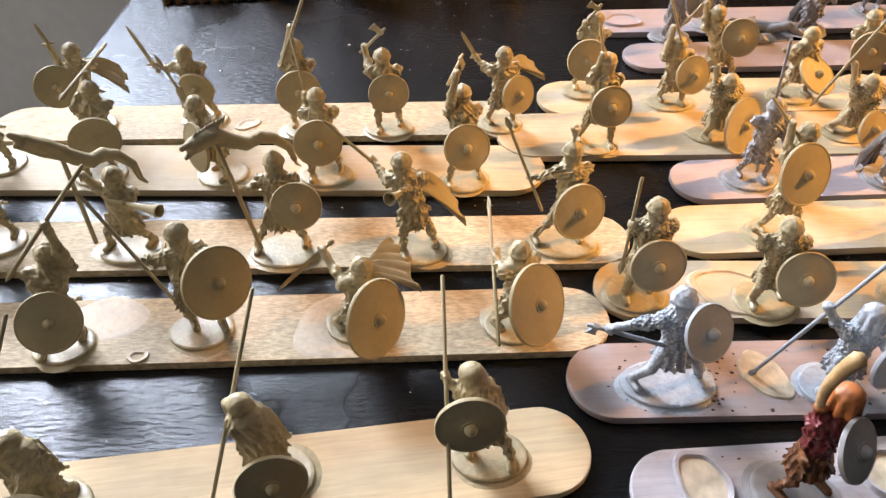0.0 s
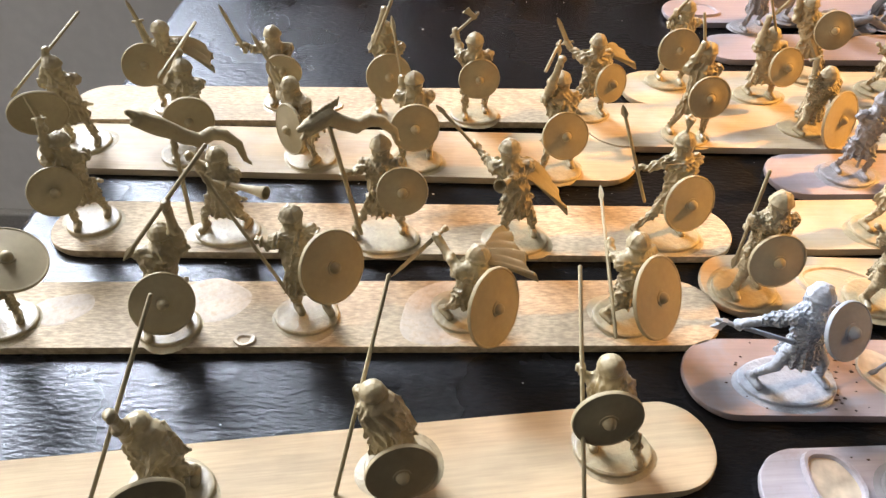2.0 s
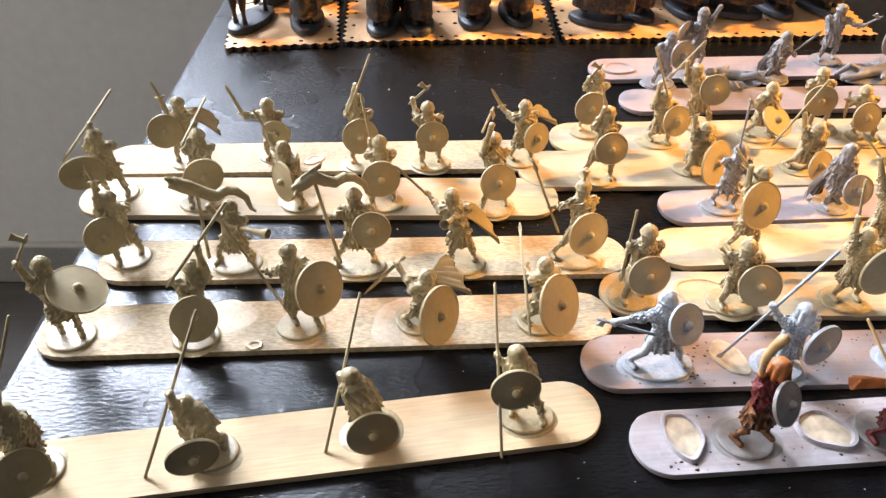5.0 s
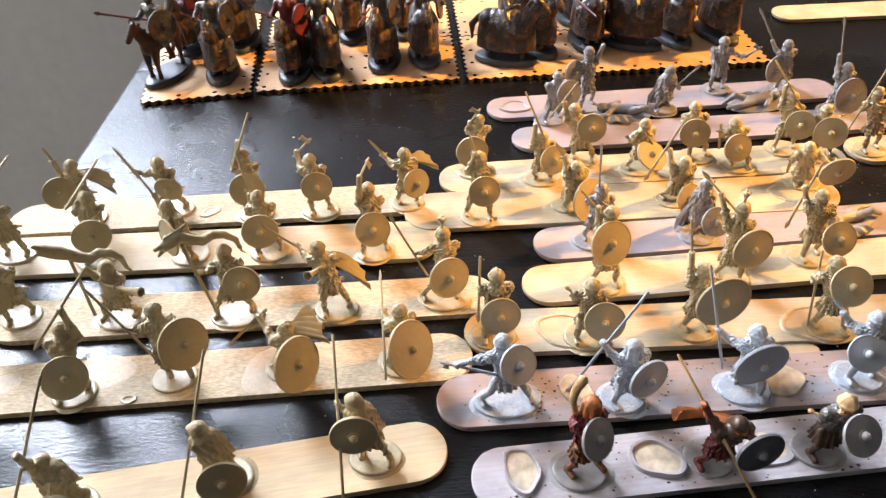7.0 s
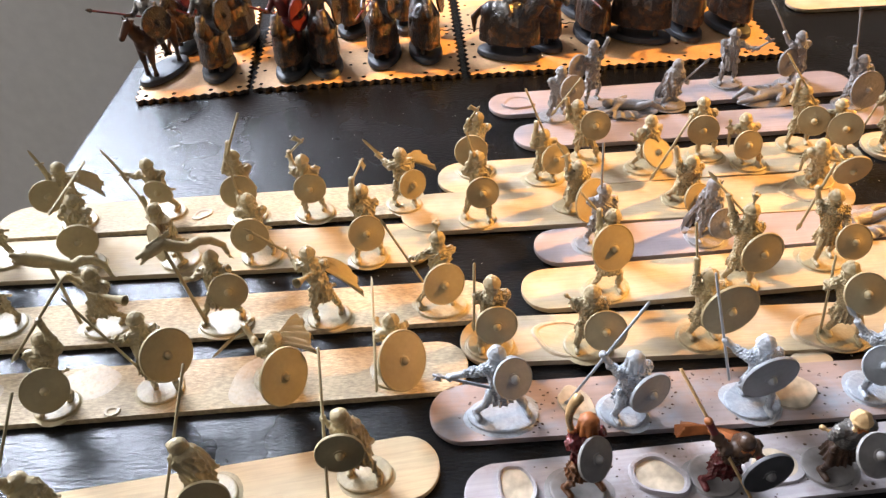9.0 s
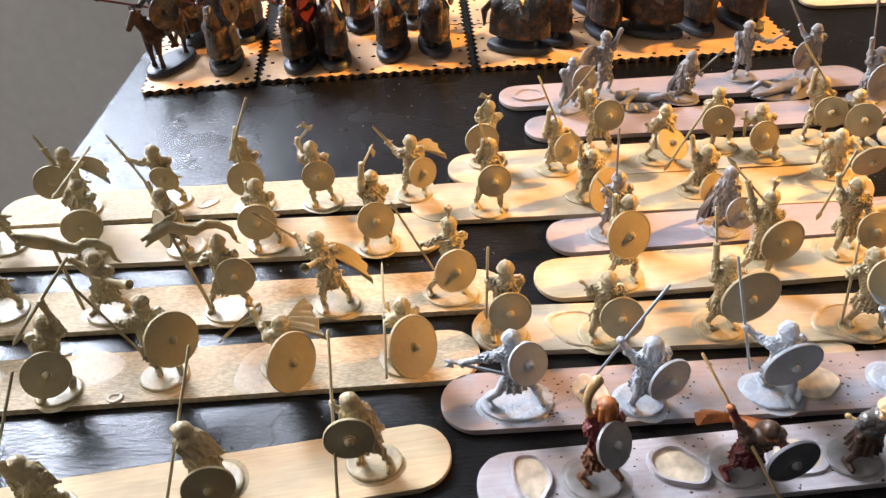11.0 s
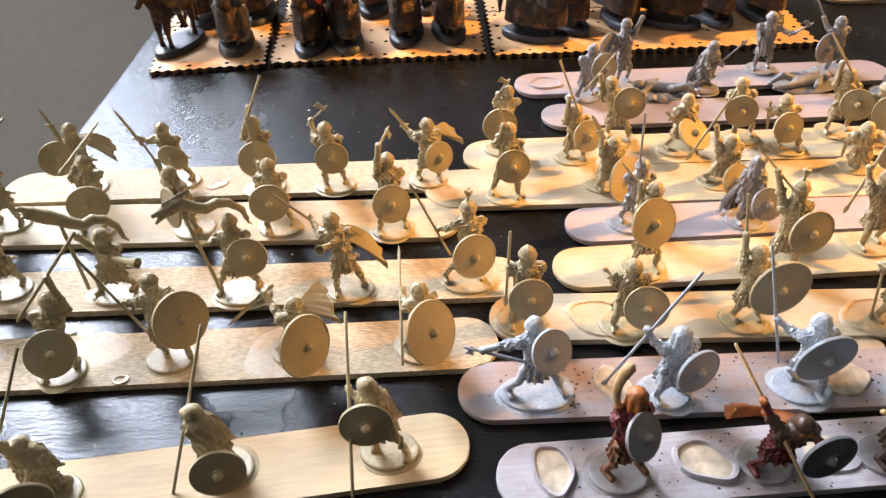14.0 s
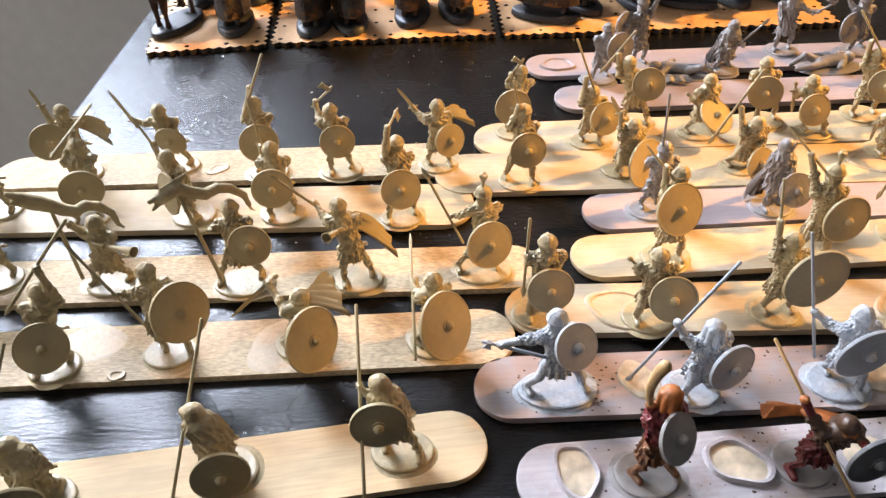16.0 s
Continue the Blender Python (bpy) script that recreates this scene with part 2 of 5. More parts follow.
structure("floor", (RX0 - 0.15, RY0 - 0.15, FLOOR_Z - 0.1), (RX1 + 0.15, WALL_Y + WALL_D, FLOOR_Z), M_FLOOR, "dark floor far below the table edge", "floor")
structure("ceiling", (RX0 - 0.15, RY0 - 0.15, CEIL_Z), (RX1 + 0.15, WALL_Y + WALL_D, CEIL_Z + 0.1), M_CEIL, "plain ceiling above the table", "ceiling")
# side wall, with an opening added for the fill lamp
bm = bmesh.new()
box(bm, (RX0 - 0.15, RY0, FLOOR_Z), (RX0, -0.66, CEIL_Z))
box(bm, (RX0 - 0.15, 0.86, FLOOR_Z), (RX0, WALL_Y, CEIL_Z))
box(bm, (RX0 - 0.15, -0.66, FLOOR_Z), (RX0, 0.86, 0.35))
box(bm, (RX0 - 0.15, -0.66, 1.45), (RX0, 0.86, CEIL_Z))
tagged(link_mesh("wall_west", bm, M_WALL_LOWBOUNCE), "unseen side wall darkened to cut bounce, with added lamp opening", "wall", kind="structure")
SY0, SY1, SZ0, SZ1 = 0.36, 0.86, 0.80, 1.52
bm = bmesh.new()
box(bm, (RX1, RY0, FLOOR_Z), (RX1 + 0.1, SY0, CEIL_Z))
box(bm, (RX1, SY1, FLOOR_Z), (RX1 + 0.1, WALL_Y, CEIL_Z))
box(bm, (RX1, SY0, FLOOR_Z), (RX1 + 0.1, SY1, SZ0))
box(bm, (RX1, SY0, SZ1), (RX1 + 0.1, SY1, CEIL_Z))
tagged(link_mesh("wall_east", bm, M_WALL_LOWBOUNCE), "unseen side wall darkened to cut bounce, with masked sun opening", "wall", kind="structure")
structure("wall_south", (RX0 - 0.15, RY0 - 0.15, FLOOR_Z), (RX1 + 0.15, RY0, CEIL_Z), M_WALL_LOWBOUNCE, "unseen rear wall darkened to cut bounced light", "wall")
bm = bmesh.new()
box(bm, (RX0 - 0.15, WALL_Y, FLOOR_Z), (WIN_X0, WALL_Y + WALL_D, CEIL_Z))
box(bm, (WIN_X1, WALL_Y, FLOOR_Z), (RX1 + 0.15, WALL_Y + WALL_D, CEIL_Z))
box(bm, (WIN_X0, WALL_Y, FLOOR_Z), (WIN_X1, WALL_Y + WALL_D, WIN_Z0))
box(bm, (WIN_X0, WALL_Y, WIN_Z1), (WIN_X1, WALL_Y + WALL_D, CEIL_Z))
tagged(link_mesh("wall_north", bm, M_WALL), "matt grey painted wall below the window", "wall", kind="structure")
bm = bmesh.new()
box(bm, (RX0, WALL_Y - 0.016, FLOOR_Z), (RX1, WALL_Y - 0.0005, FLOOR_Z + 0.08), 0.004)
tagged(link_mesh("baseboard", bm, M_TRIM), "grey painted skirting along the wall foot", "baseboard", kind="structure")
window = tagged(new("window_1"), "white framed window letting in low sun", "window", kind="structure")
window.location = ((WIN_X0 + WIN_X1) / 2, WALL_Y + 0.02, WIN_Z0)
half = (WIN_X1 - WIN_X0) / 2
tall = WIN_Z1 - WIN_Z0
bm = bmesh.new()
for lo, hi in (((-half, 0, 0), (-half + 0.02, 0.05, tall)), ((half - 0.02, 0, 0), (half, 0.05, tall)), ((-half + 0.02, 0, 0), (half - 0.02, 0.05, 0.02)), ((-half + 0.02, 0, tall - 0.02), (half - 0.02, 0.05, tall))):
    box(bm, lo, hi)
part("window_frame", bm, M_FRAME, window)
bm = bmesh.new()
box(bm, (-half + 0.02, 0.02, 0.02), (half - 0.02, 0.025, tall - 0.02))
pane = part("pane", bm, M_GLASS, window)
pane.visible_shadow = False

# unseen second opening: boards added to shape where the low sun lands, two gaps
sun_mask = tagged(new("sun_mask_window"), "added unseen window mask shaping the low warm sun", "window", kind="structure")
sun_mask.location = (RX1 + 0.1, 0, 0)
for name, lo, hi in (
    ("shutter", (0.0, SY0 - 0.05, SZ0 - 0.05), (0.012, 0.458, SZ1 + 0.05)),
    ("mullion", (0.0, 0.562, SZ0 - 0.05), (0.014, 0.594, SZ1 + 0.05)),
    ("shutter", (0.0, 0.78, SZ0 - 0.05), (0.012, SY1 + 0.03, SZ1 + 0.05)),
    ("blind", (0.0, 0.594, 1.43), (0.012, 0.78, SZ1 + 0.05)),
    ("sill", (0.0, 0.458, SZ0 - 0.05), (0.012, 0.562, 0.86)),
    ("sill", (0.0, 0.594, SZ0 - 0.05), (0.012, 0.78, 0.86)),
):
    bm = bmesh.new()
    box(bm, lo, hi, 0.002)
    part(name, bm, M_FRAME, sun_mask)
# the first gap's added top board is slanted to set the sun patch's edge
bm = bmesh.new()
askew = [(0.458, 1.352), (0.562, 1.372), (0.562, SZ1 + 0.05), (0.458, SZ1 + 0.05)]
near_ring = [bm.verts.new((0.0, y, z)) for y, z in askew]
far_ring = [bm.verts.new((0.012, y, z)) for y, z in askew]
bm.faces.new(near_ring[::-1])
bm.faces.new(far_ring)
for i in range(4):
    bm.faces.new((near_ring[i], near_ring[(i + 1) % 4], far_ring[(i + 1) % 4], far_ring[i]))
part("blind", bm, M_FRAME, sun_mask)

# ---- the table ----
TX0, TX1, TY0, TY1 = -0.1162, 1.25, -0.32, 0.56
table = tagged(new("table"), "black-stained wooden table with worn glossy top", "table")
table.location = (0, 0, FLOOR_Z)
bm = bmesh.new()
box(bm, (TX0, TY0, -0.028 - FLOOR_Z), (TX1, TY1, -FLOOR_Z), 0.002)
part("tabletop", bm, M_TABLE, table)
for lx, ly in ((TX0 + 0.06, TY0 + 0.06), (TX1 - 0.12, TY0 + 0.06), (TX0 + 0.06, TY1 - 0.12), (TX1 - 0.12, TY1 - 0.12)):
    bm = bmesh.new()
    box(bm, (lx, ly, 0), (lx + 0.06, ly + 0.06, -0.028 - FLOOR_Z), 0.003)
    part("leg", bm, M_TABLE, table)

# ---- craft sticks ----
MM = 0.001
STICK_T = 1.9


def stick(x, y, turn, width, mat, label, length=150.0, lift=0.0001):
    """A craft stick with round ends; x, y its middle in millimetres."""
    r, w = length / 2 - width * 0.5, width / 2
    rng = random.Random(int(x * 7 + y * 13))
    outline = []
    for i in range(25):
        a = -math.pi / 2 + math.pi * i / 24
        outline.append((r + w * math.cos(a) ** 0.85 * (1.0 if math.cos(a) > 0 else 0), w * math.sin(a)))
    for i in range(25):
        a = math.pi / 2 + math.pi * i / 24
        outline.append((-r - w * abs(math.cos(a)) ** 0.85, w * math.sin(a)))
    outline = [(px * MM, (py + rng.uniform(-0.08, 0.08)) * MM) for px, py in outline]
    bm = bmesh.new()
    slab(bm, outline, 0.0, STICK_T * MM, 0.3 * MM, 0.8 * MM)
    ob = link_mesh("craft_stick", bm, mat)
    ob.matrix_world = pose(x * MM, y * MM, lift, 0, 0, turn)
    return tagged(ob, label, "craft stick", "craft sticks on the table")


SAND_LABEL = "birch craft stick oversprayed with sand primer on the table"
STICKS = {}
STICKS["A"] = stick(-46.6, 55.9, 9.0, 17.6, M_STICK_BARE, "pale birch craft stick lightly dusted with sand primer")
STICKS["B"] = stick(-38.7, 93.8, 3.1, 17.8, M_STICK_SPECK, SAND_LABEL, 148.0)
STICKS["C"] = stick(-31.7, 120.0, 2.0, 17.2, M_STICK_SPECK, SAND_LABEL)
STICKS["D"] = stick(-48.4, 149.3, 0.6, 20.0, M_STICK, SAND_LABEL)
STICKS["E"] = stick(-50.5, 171.8, 2.2, 17.6, M_STICK_SPECK, SAND_LABEL, 146.0)
STICKS["F"] = stick(89.8, 166.8, 1.5, 21.0, M_STICK, SAND_LABEL, 150.0, 0.0004)
STICKS["K"] = stick(102.0, 188.1, 2.4, 19.0, M_STICK, SAND_LABEL)
STICKS["Q"] = stick(254.0, 197.0, 2.0, 17.5, M_STICK, SAND_LABEL)
STICKS["I"] = stick(108.2, 106.8, 0.5, 17.2, M_STICK, SAND_LABEL)
STICKS["H"] = stick(126.4, 130.6, 4.0, 17.2, M_STICK, SAND_LABEL)
STICKS["N"] = stick(272.0, 325.0, 1.0, 18.0, M_STICK, SAND_LABEL)
STICKS["J"] = stick(132.0, 149.6, 3.6, 16.6, M_STICK_GREY, "craft stick sprayed dull purplish grey on the table")
STICKS["L"] = stick(130.8, 214.5, 2.5, 17.0, M_STICK_GREY, "craft stick sprayed pinkish grey on the table")
STICKS["M"] = stick(121.0, 240.0, 3.0, 18.0, M_STICK_GREY, "craft stick sprayed pinkish grey on the table", 147.0)
STICKS["G"] = stick(100.0, 84.2, 2.2, 17.6, M_STICK_PINK, "pinkish grey craft stick stained with blue primer and dirt")
STICKS["P"] = stick(107.8, 63.8, 5.0, 17.2, M_STICK_WORN, "grey craft stick stained with paint and empty glue rings")

# ---- cast figures: soft body shapes merged into one skin, crisp shields and weapons added ----


class Cast:
    """Collects body shapes (merged later) and hard pieces, in millimetres."""

    def __init__(self):
        self.v, self.f, self.seg = [], [], []
        self.hv, self.hf, self.hm = [], [], []
        self.mail, self.scale, self.cloth, self.neck = False, 1.0, 0.0, 99.0
        self.foot_slot = None

    def rings(self, rings, hard=None, close=True):
        v, f = (self.v, self.f) if hard is None else (self.hv, self.hf)
        start, n = len(v), len(rings[0])
        made = 0
        for ring in rings:
            v.extend([tuple(p) for p in ring])
        for k in range(len(rings) - 1):
            a, b = start + k * n, start + (k + 1) * n
            for i in range(n):
                j = (i + 1) % n
                f.append((a + i, a + j, b + j, b + i))
                made += 1
        if close:
            f.append(tuple(range(start + n - 1, start - 1, -1)))
            f.append(tuple(range(start + (len(rings) - 1) * n, start + len(rings) * n)))
            made += 2
        if hard is not None:
            self.hm.extend([hard] * made)

    def limb(self, p, q, r0, r1, slot=0, flat=1.0, side=None, n=12, hard=None):
        """A tapered limb with round ends; flat squeezes it across the given side."""
        p, q = Vector(p), Vector(q)
        axis = q - p
        length = max(axis.length, 1e-4)
        d = axis / length
        u = Vector(side) if side is not None else d.orthogonal()
        u = u - d * u.dot(d)
        u = u.normalized() if u.length > 1e-5 else d.orthogonal().normalized()
        w = d.cross(u)
        rings = []
        for a in (-80, -50, -20):
            rings.append((p + d * r0 * math.sin(radians(a)), r0 * math.cos(radians(a))))
        for a in (20, 50, 80):
            rings.append((q + d * r1 * math.sin(radians(a)), r1 * math.cos(radians(a))))
        self.rings([[c + (u * math.cos(t) + w * math.sin(t) * flat) * r for t in [2 * math.pi * i / n for i in range(n)]] for c, r in rings], hard)
        if hard is None:
            self.seg.append((p, q, (r0 + r1) / 2, slot))

    def ball(self, c, radii, slot=0, turn=None):
        c = Vector(c)
        m = turn or Matrix.Identity(3)
        n, rings = 22, []
        for a in (-86, -70, -54, -38, -22, -6, 10, 26, 42, 58, 72, 86):
            rings.append([c + m @ Vector((radii[0] * math.cos(radians(a)) * math.cos(t), radii[1] * math.cos(radians(a)) * math.sin(t), radii[2] * math.sin(radians(a)))) for t in [2 * math.pi * i / n for i in range(n)]])
        self.rings(rings)
        self.seg.append((c, c + Vector((0, 0, 0.01)), sum(radii) / 3, slot))

    def sheet(self, top, bottom, out, folds=4, depth=0.7, thick=0.7, slot=0, sag=2.0, hard=None):
        """Hanging cloth from an edge (two points) to another, with folds that bulge along out."""
        t0, t1, b0, b1 = (Vector(p) for p in (*top, *bottom))
        out = Vector(out).normalized()
        nu, nv = folds * 8, 14
        grids = []
        for side in (0, 1):
            grid = []
            for j in range(nv + 1):
                v = j / nv
                row = []
                for i in range(nu + 1):
                    u = i / nu
                    hem = 1 + 0.09 * math.sin(u * folds * 2 * math.pi * 0.5 + 0.6) + 0.07 * math.sin(math.pi * u)
                    p = (t0.lerp(t1, u)).lerp(b0.lerp(b1, u), v * (hem if hard is not None else 1.0))
                    wave = depth * (0.3 + 0.9 * v) * math.sin(u * folds * 2 * math.pi + 1.3 * v) + sag * math.sin(math.pi * v) * 0.5
                    row.append(p + out * (wave + (thick if side else 0)))
                grid.append(row)
            grids.append(grid)
        a, b = grids
        ring_rows = []
        for j in range(nv + 1):
            ring_rows.append(a[j] + b[j][::-1])
        self.rings(ring_rows, hard)
        if hard is None:
            self.seg.append((t0.lerp(t1, 0.5), b0.lerp(b1, 0.5), 2.0, slot))

    def disc(self, c, normal, radius, slot, boss_slot=None, thick=0.9, boss=1.02, up=None, dome=0.35):
        """A round shield: bevelled rim, slightly domed board and a boss with a flange."""
        c, n = Vector(c), Vector(normal).normalized()
        u = n.orthogonal().normalized()
        w = n.cross(u)
        seg = 40
        ring = lambda r, h: [c + (u * math.cos(t) + w * math.sin(t)) * r + n * h for t in [2 * math.pi * i / seg for i in range(seg)]]
        R = radius
        prof = [(0.15 * R, -thick), (0.95 * R, -thick), (R, -thick * 0.75), (R, -0.2), (R * 0.985, 0.0), (R * 0.95, 0.03), (R * 0.935, -0.06), (R * 0.6, dome * 0.5), (R * 0.3, dome * 0.8), (boss * 1.45, dome)]
        self.rings([ring(r, h) for r, h in prof], slot, close=True)
        bs = slot if boss_slot is None else boss_slot
        cap = [(boss * 1.42, dome - 0.1), (boss * 1.40, dome + 0.16), (boss * 1.05, dome + 0.2), (boss * 0.98, dome + 0.55), (boss * 0.75, dome + 1.0), (boss * 0.4, dome + 1.28), (boss * 0.08, dome + 1.38)]
        self.rings([ring(r, h) for r, h in cap], bs, close=True)

    def build(self, name, slots, voxel, grit=0.10, seed=0):
        """Merges the body shapes to one skin, roughens it, adds the hard pieces and links one mesh in metres."""
        self.name, self.slots, self.grit, self.seed = name, slots, grit, seed
        me = bpy.data.meshes.new("cast")
        me.from_pydata(self.v, [], self.f)
        self.temp = new("cast", me)
        mod = self.temp.modifiers.new("skin", "REMESH")
        mod.mode, mod.voxel_size, mod.use_smooth_shade = "VOXEL", voxel, True
        return self

    def finish(self, graph):
        skin = bpy.data.meshes.new_from_object(self.temp.evaluated_get(graph))
        nv = len(skin.vertices)
        co = np.empty(nv * 3)
        skin.vertices.foreach_get("co", co)
        co = co.reshape(-1, 3)
        no = np.empty(nv * 3)
        skin.vertices.foreach_get("normal", no)
        no = no.reshape(-1, 3)
        rng = np.random.default_rng(self.seed)
        push = np.zeros(nv)
        for freq, amp in ((0.5, 0.5), (1.2, 0.55), (2.4, 0.6)):
            for _ in range(3):
                k = rng.normal(size=3)
                k *= freq * 2 * np.pi / 2.2 / np.linalg.norm(k)
                push += 0.45 * amp / 3 * np.sin(co @ k + rng.uniform(0, 6.3))
        low = np.clip((co[:, 2] - 4.2) / 2.0, 0, 1)
        # creased cloth below the neck
        folds = np.zeros(nv)
        for wave in (1.9, 1.3, 0.9):
            k = rng.normal(size=3) * (1, 1, 0.35)
            k *= 2 * np.pi / wave / np.linalg.norm(k)
            w = rng.normal(size=3)
            w *= 2 * np.pi / 3.2 / np.linalg.norm(w)
            folds += wave * (1 - 2.4 * np.abs(np.sin(co @ k / 2 + 1.3 * np.sin(co @ w))))
        push = push + folds * self.cloth * np.clip((self.neck - co[:, 2]) / 1.5, 0, 1)
        if self.mail:
            k = 2 * np.pi / 1.1
            near = np.full(nv, 9.0)
            for p_, q_, r_, s_ in self.seg:
                if s_ == 1:
                    a_, d_ = np.array(p_), np.array(q_) - np.array(p_)
                    t_ = np.clip(((co - a_) @ d_) / max(d_ @ d_, 1e-9), 0, 1)
                    near = np.minimum(near, np.linalg.norm(co - a_ - t_[:, None] * d_, axis=1) - r_)
            row = np.floor(co[:, 2] / 0.55)
            links = np.abs(np.sin(co[:, 2] * k)) * (0.55 + 0.45 * np.sin((co[:, 0] + co[:, 1] * 0.8) * k + row * np.pi))
            push = push * np.where(near < 0.9, 0.4, 1.0) + np.where(near < 0.9, (links - 0.4) * 2.1, 0.0)
        co = co + no * (push * self.grit * low)[:, None]
        polys = [tuple(p.vertices) for p in skin.polygons]
        centre = np.empty(len(polys) * 3)
        skin.polygons.foreach_get("center", centre)
        centre = centre.reshape(-1, 3)
        slot = np.zeros(len(polys), int)
        if len(self.slots) > 1:
            best = np.full(len(polys), 1e9)
            for p, q, r, s in self.seg:
                p, q = np.array(p), np.array(q)
                d = q - p
                t = np.clip(((centre - p) @ d) / max(d @ d, 1e-9), 0, 1)
                dist = np.linalg.norm(centre - p - t[:, None] * d, axis=1) - r
                near = dist < best
                best[near], slot[near] = dist[near], s
        if self.foot_slot is not None:
            slot[centre[:, 2] < 3.35] = self.foot_slot
        verts = np.vstack([co, np.array(self.hv).reshape(-1, 3)])
        verts = (verts - (0, 0, 2.8)) * self.scale + (0, 0, 2.8)
        verts = verts * MM
        faces = polys + [tuple(i + nv for i in f) for f in self.hf]
        me = bpy.data.meshes.new(self.name)
        me.from_pydata(verts.tolist(), [], faces)
        me.polygons.foreach_set("material_index", np.concatenate([slot, np.array(self.hm, int)]).astype(np.int32))
        for m in self.slots:
            me.materials.append(m)
        smooth = np.array([True] * len(polys) + [len(f) == 4 for f in self.hf])
        me.polygons.foreach_set("use_smooth", smooth)
        me.update()
        if self.hv:
            me.set_sharp_from_angle(angle=radians(40))
        ob = new(self.name, me)
        old = self.temp.data
        bpy.data.objects.remove(self.temp)
        bpy.data.meshes.remove(old)
        bpy.data.meshes.remove(skin)
        return ob


CASTS = []
WORDS = {"spear": "with long spear", "javelin": "throwing javelin", "sword": "swinging sword", "axe": "raising axe", "dragon": "with dragon standard", "none": "empty-handed"}
HELMS = {"round": "helmeted", "hood": "hooded", "plume": "crested", "bare": "bare-headed"}
COATS = {"brown": "red-and-brown painted", "rust": "rust-brown painted", "sand": "sand-primed", "grey": "grey plastic", "blue": "blue-grey primed", "red": "red-and-brown painted"}
PALETTE = {
    "sand": (M_SAND, M_MAIL, M_SAND, M_SAND, M_SAND, M_SHIELD, M_SHIELD, M_FOOT),
    "grey": (M_GREY, M_GREY, M_GREY, M_GREY, M_GREY, M_GREY, M_GREY),
    "blue": (M_BLUE, M_BLUEMAIL, M_BLUE, M_BLUE, M_BLUE, M_BLUE_FLAT, M_BLUE_FLAT, M_BLUE_FLAT),
    # base, torso, legs, head, arms, weapon, shield
    "red": (M_SHIELDGREY, M_RED, M_BOOT, M_HAIR, M_RED, M_TAN, M_SHIELDGREY),
    "brown": (M_SHIELDGREY, M_LEATHER, M_RED, M_HAIR, M_RED, M_TAN, M_SHIELDDARK),
    "rust": (M_SHIELDGREY, M_STEEL, M_LEATHER, M_HAIR, M_LEATHER, M_TAN, M_SHIELDGREY),
}
PAINTED = ("red", "brown", "rust")
BASE, TORSO, LEGS, HEAD, ARMS, WEAPON, SHIELD, FOOT = range(8)


def heading(az, el=0.0):
    """A direction: az degrees to the right of the viewer's side (-y), el upwards."""
    a, e = radians(az), radians(el)
    return Vector((math.sin(a) * math.cos(e), -math.cos(a) * math.cos(e), math.sin(e)))


def blade(c, tip, butt, across, width, slot):
    """A flat two-edged blade from butt to tip."""
    tip, butt = Vector(tip), Vector(butt)
    d = (tip - butt).normalized()
    w = Vector(across)
    w = (w - d * w.dot(d)).normalized()
    n = d.cross(w)
    rings = []
    for t, k in ((0.0, 1.0), (0.75, 0.9), (0.92, 0.55), (1.0, 0.06)):
        p = butt.lerp(tip, t)
        rings.append([p + w * width * k, p + n * 0.32 * k, p - w * width * k, p - n * 0.32 * k])
    c.rings(rings, slot)


def spear_head(c, tip, d, slot, size=1.0):
    tip, d = Vector(tip), Vector(d).normalized()
    w = d.cross(Vector((0.3, 1, 0.2))).normalized()
    n = d.cross(w)
    rings = []
    for t, a, b in ((-5.2, 0.42, 0.42), (-4.2, 0.5, 0.45), (-3.0, 0.95, 0.4), (-1.2, 0.6, 0.3), (0.0, 0.06, 0.06)):
        p = tip + d * t * size
        rings.append([p + w * a * size, p + n * b * size, p - w * a * size, p - n * b * size])
    c.rings(rings, slot)


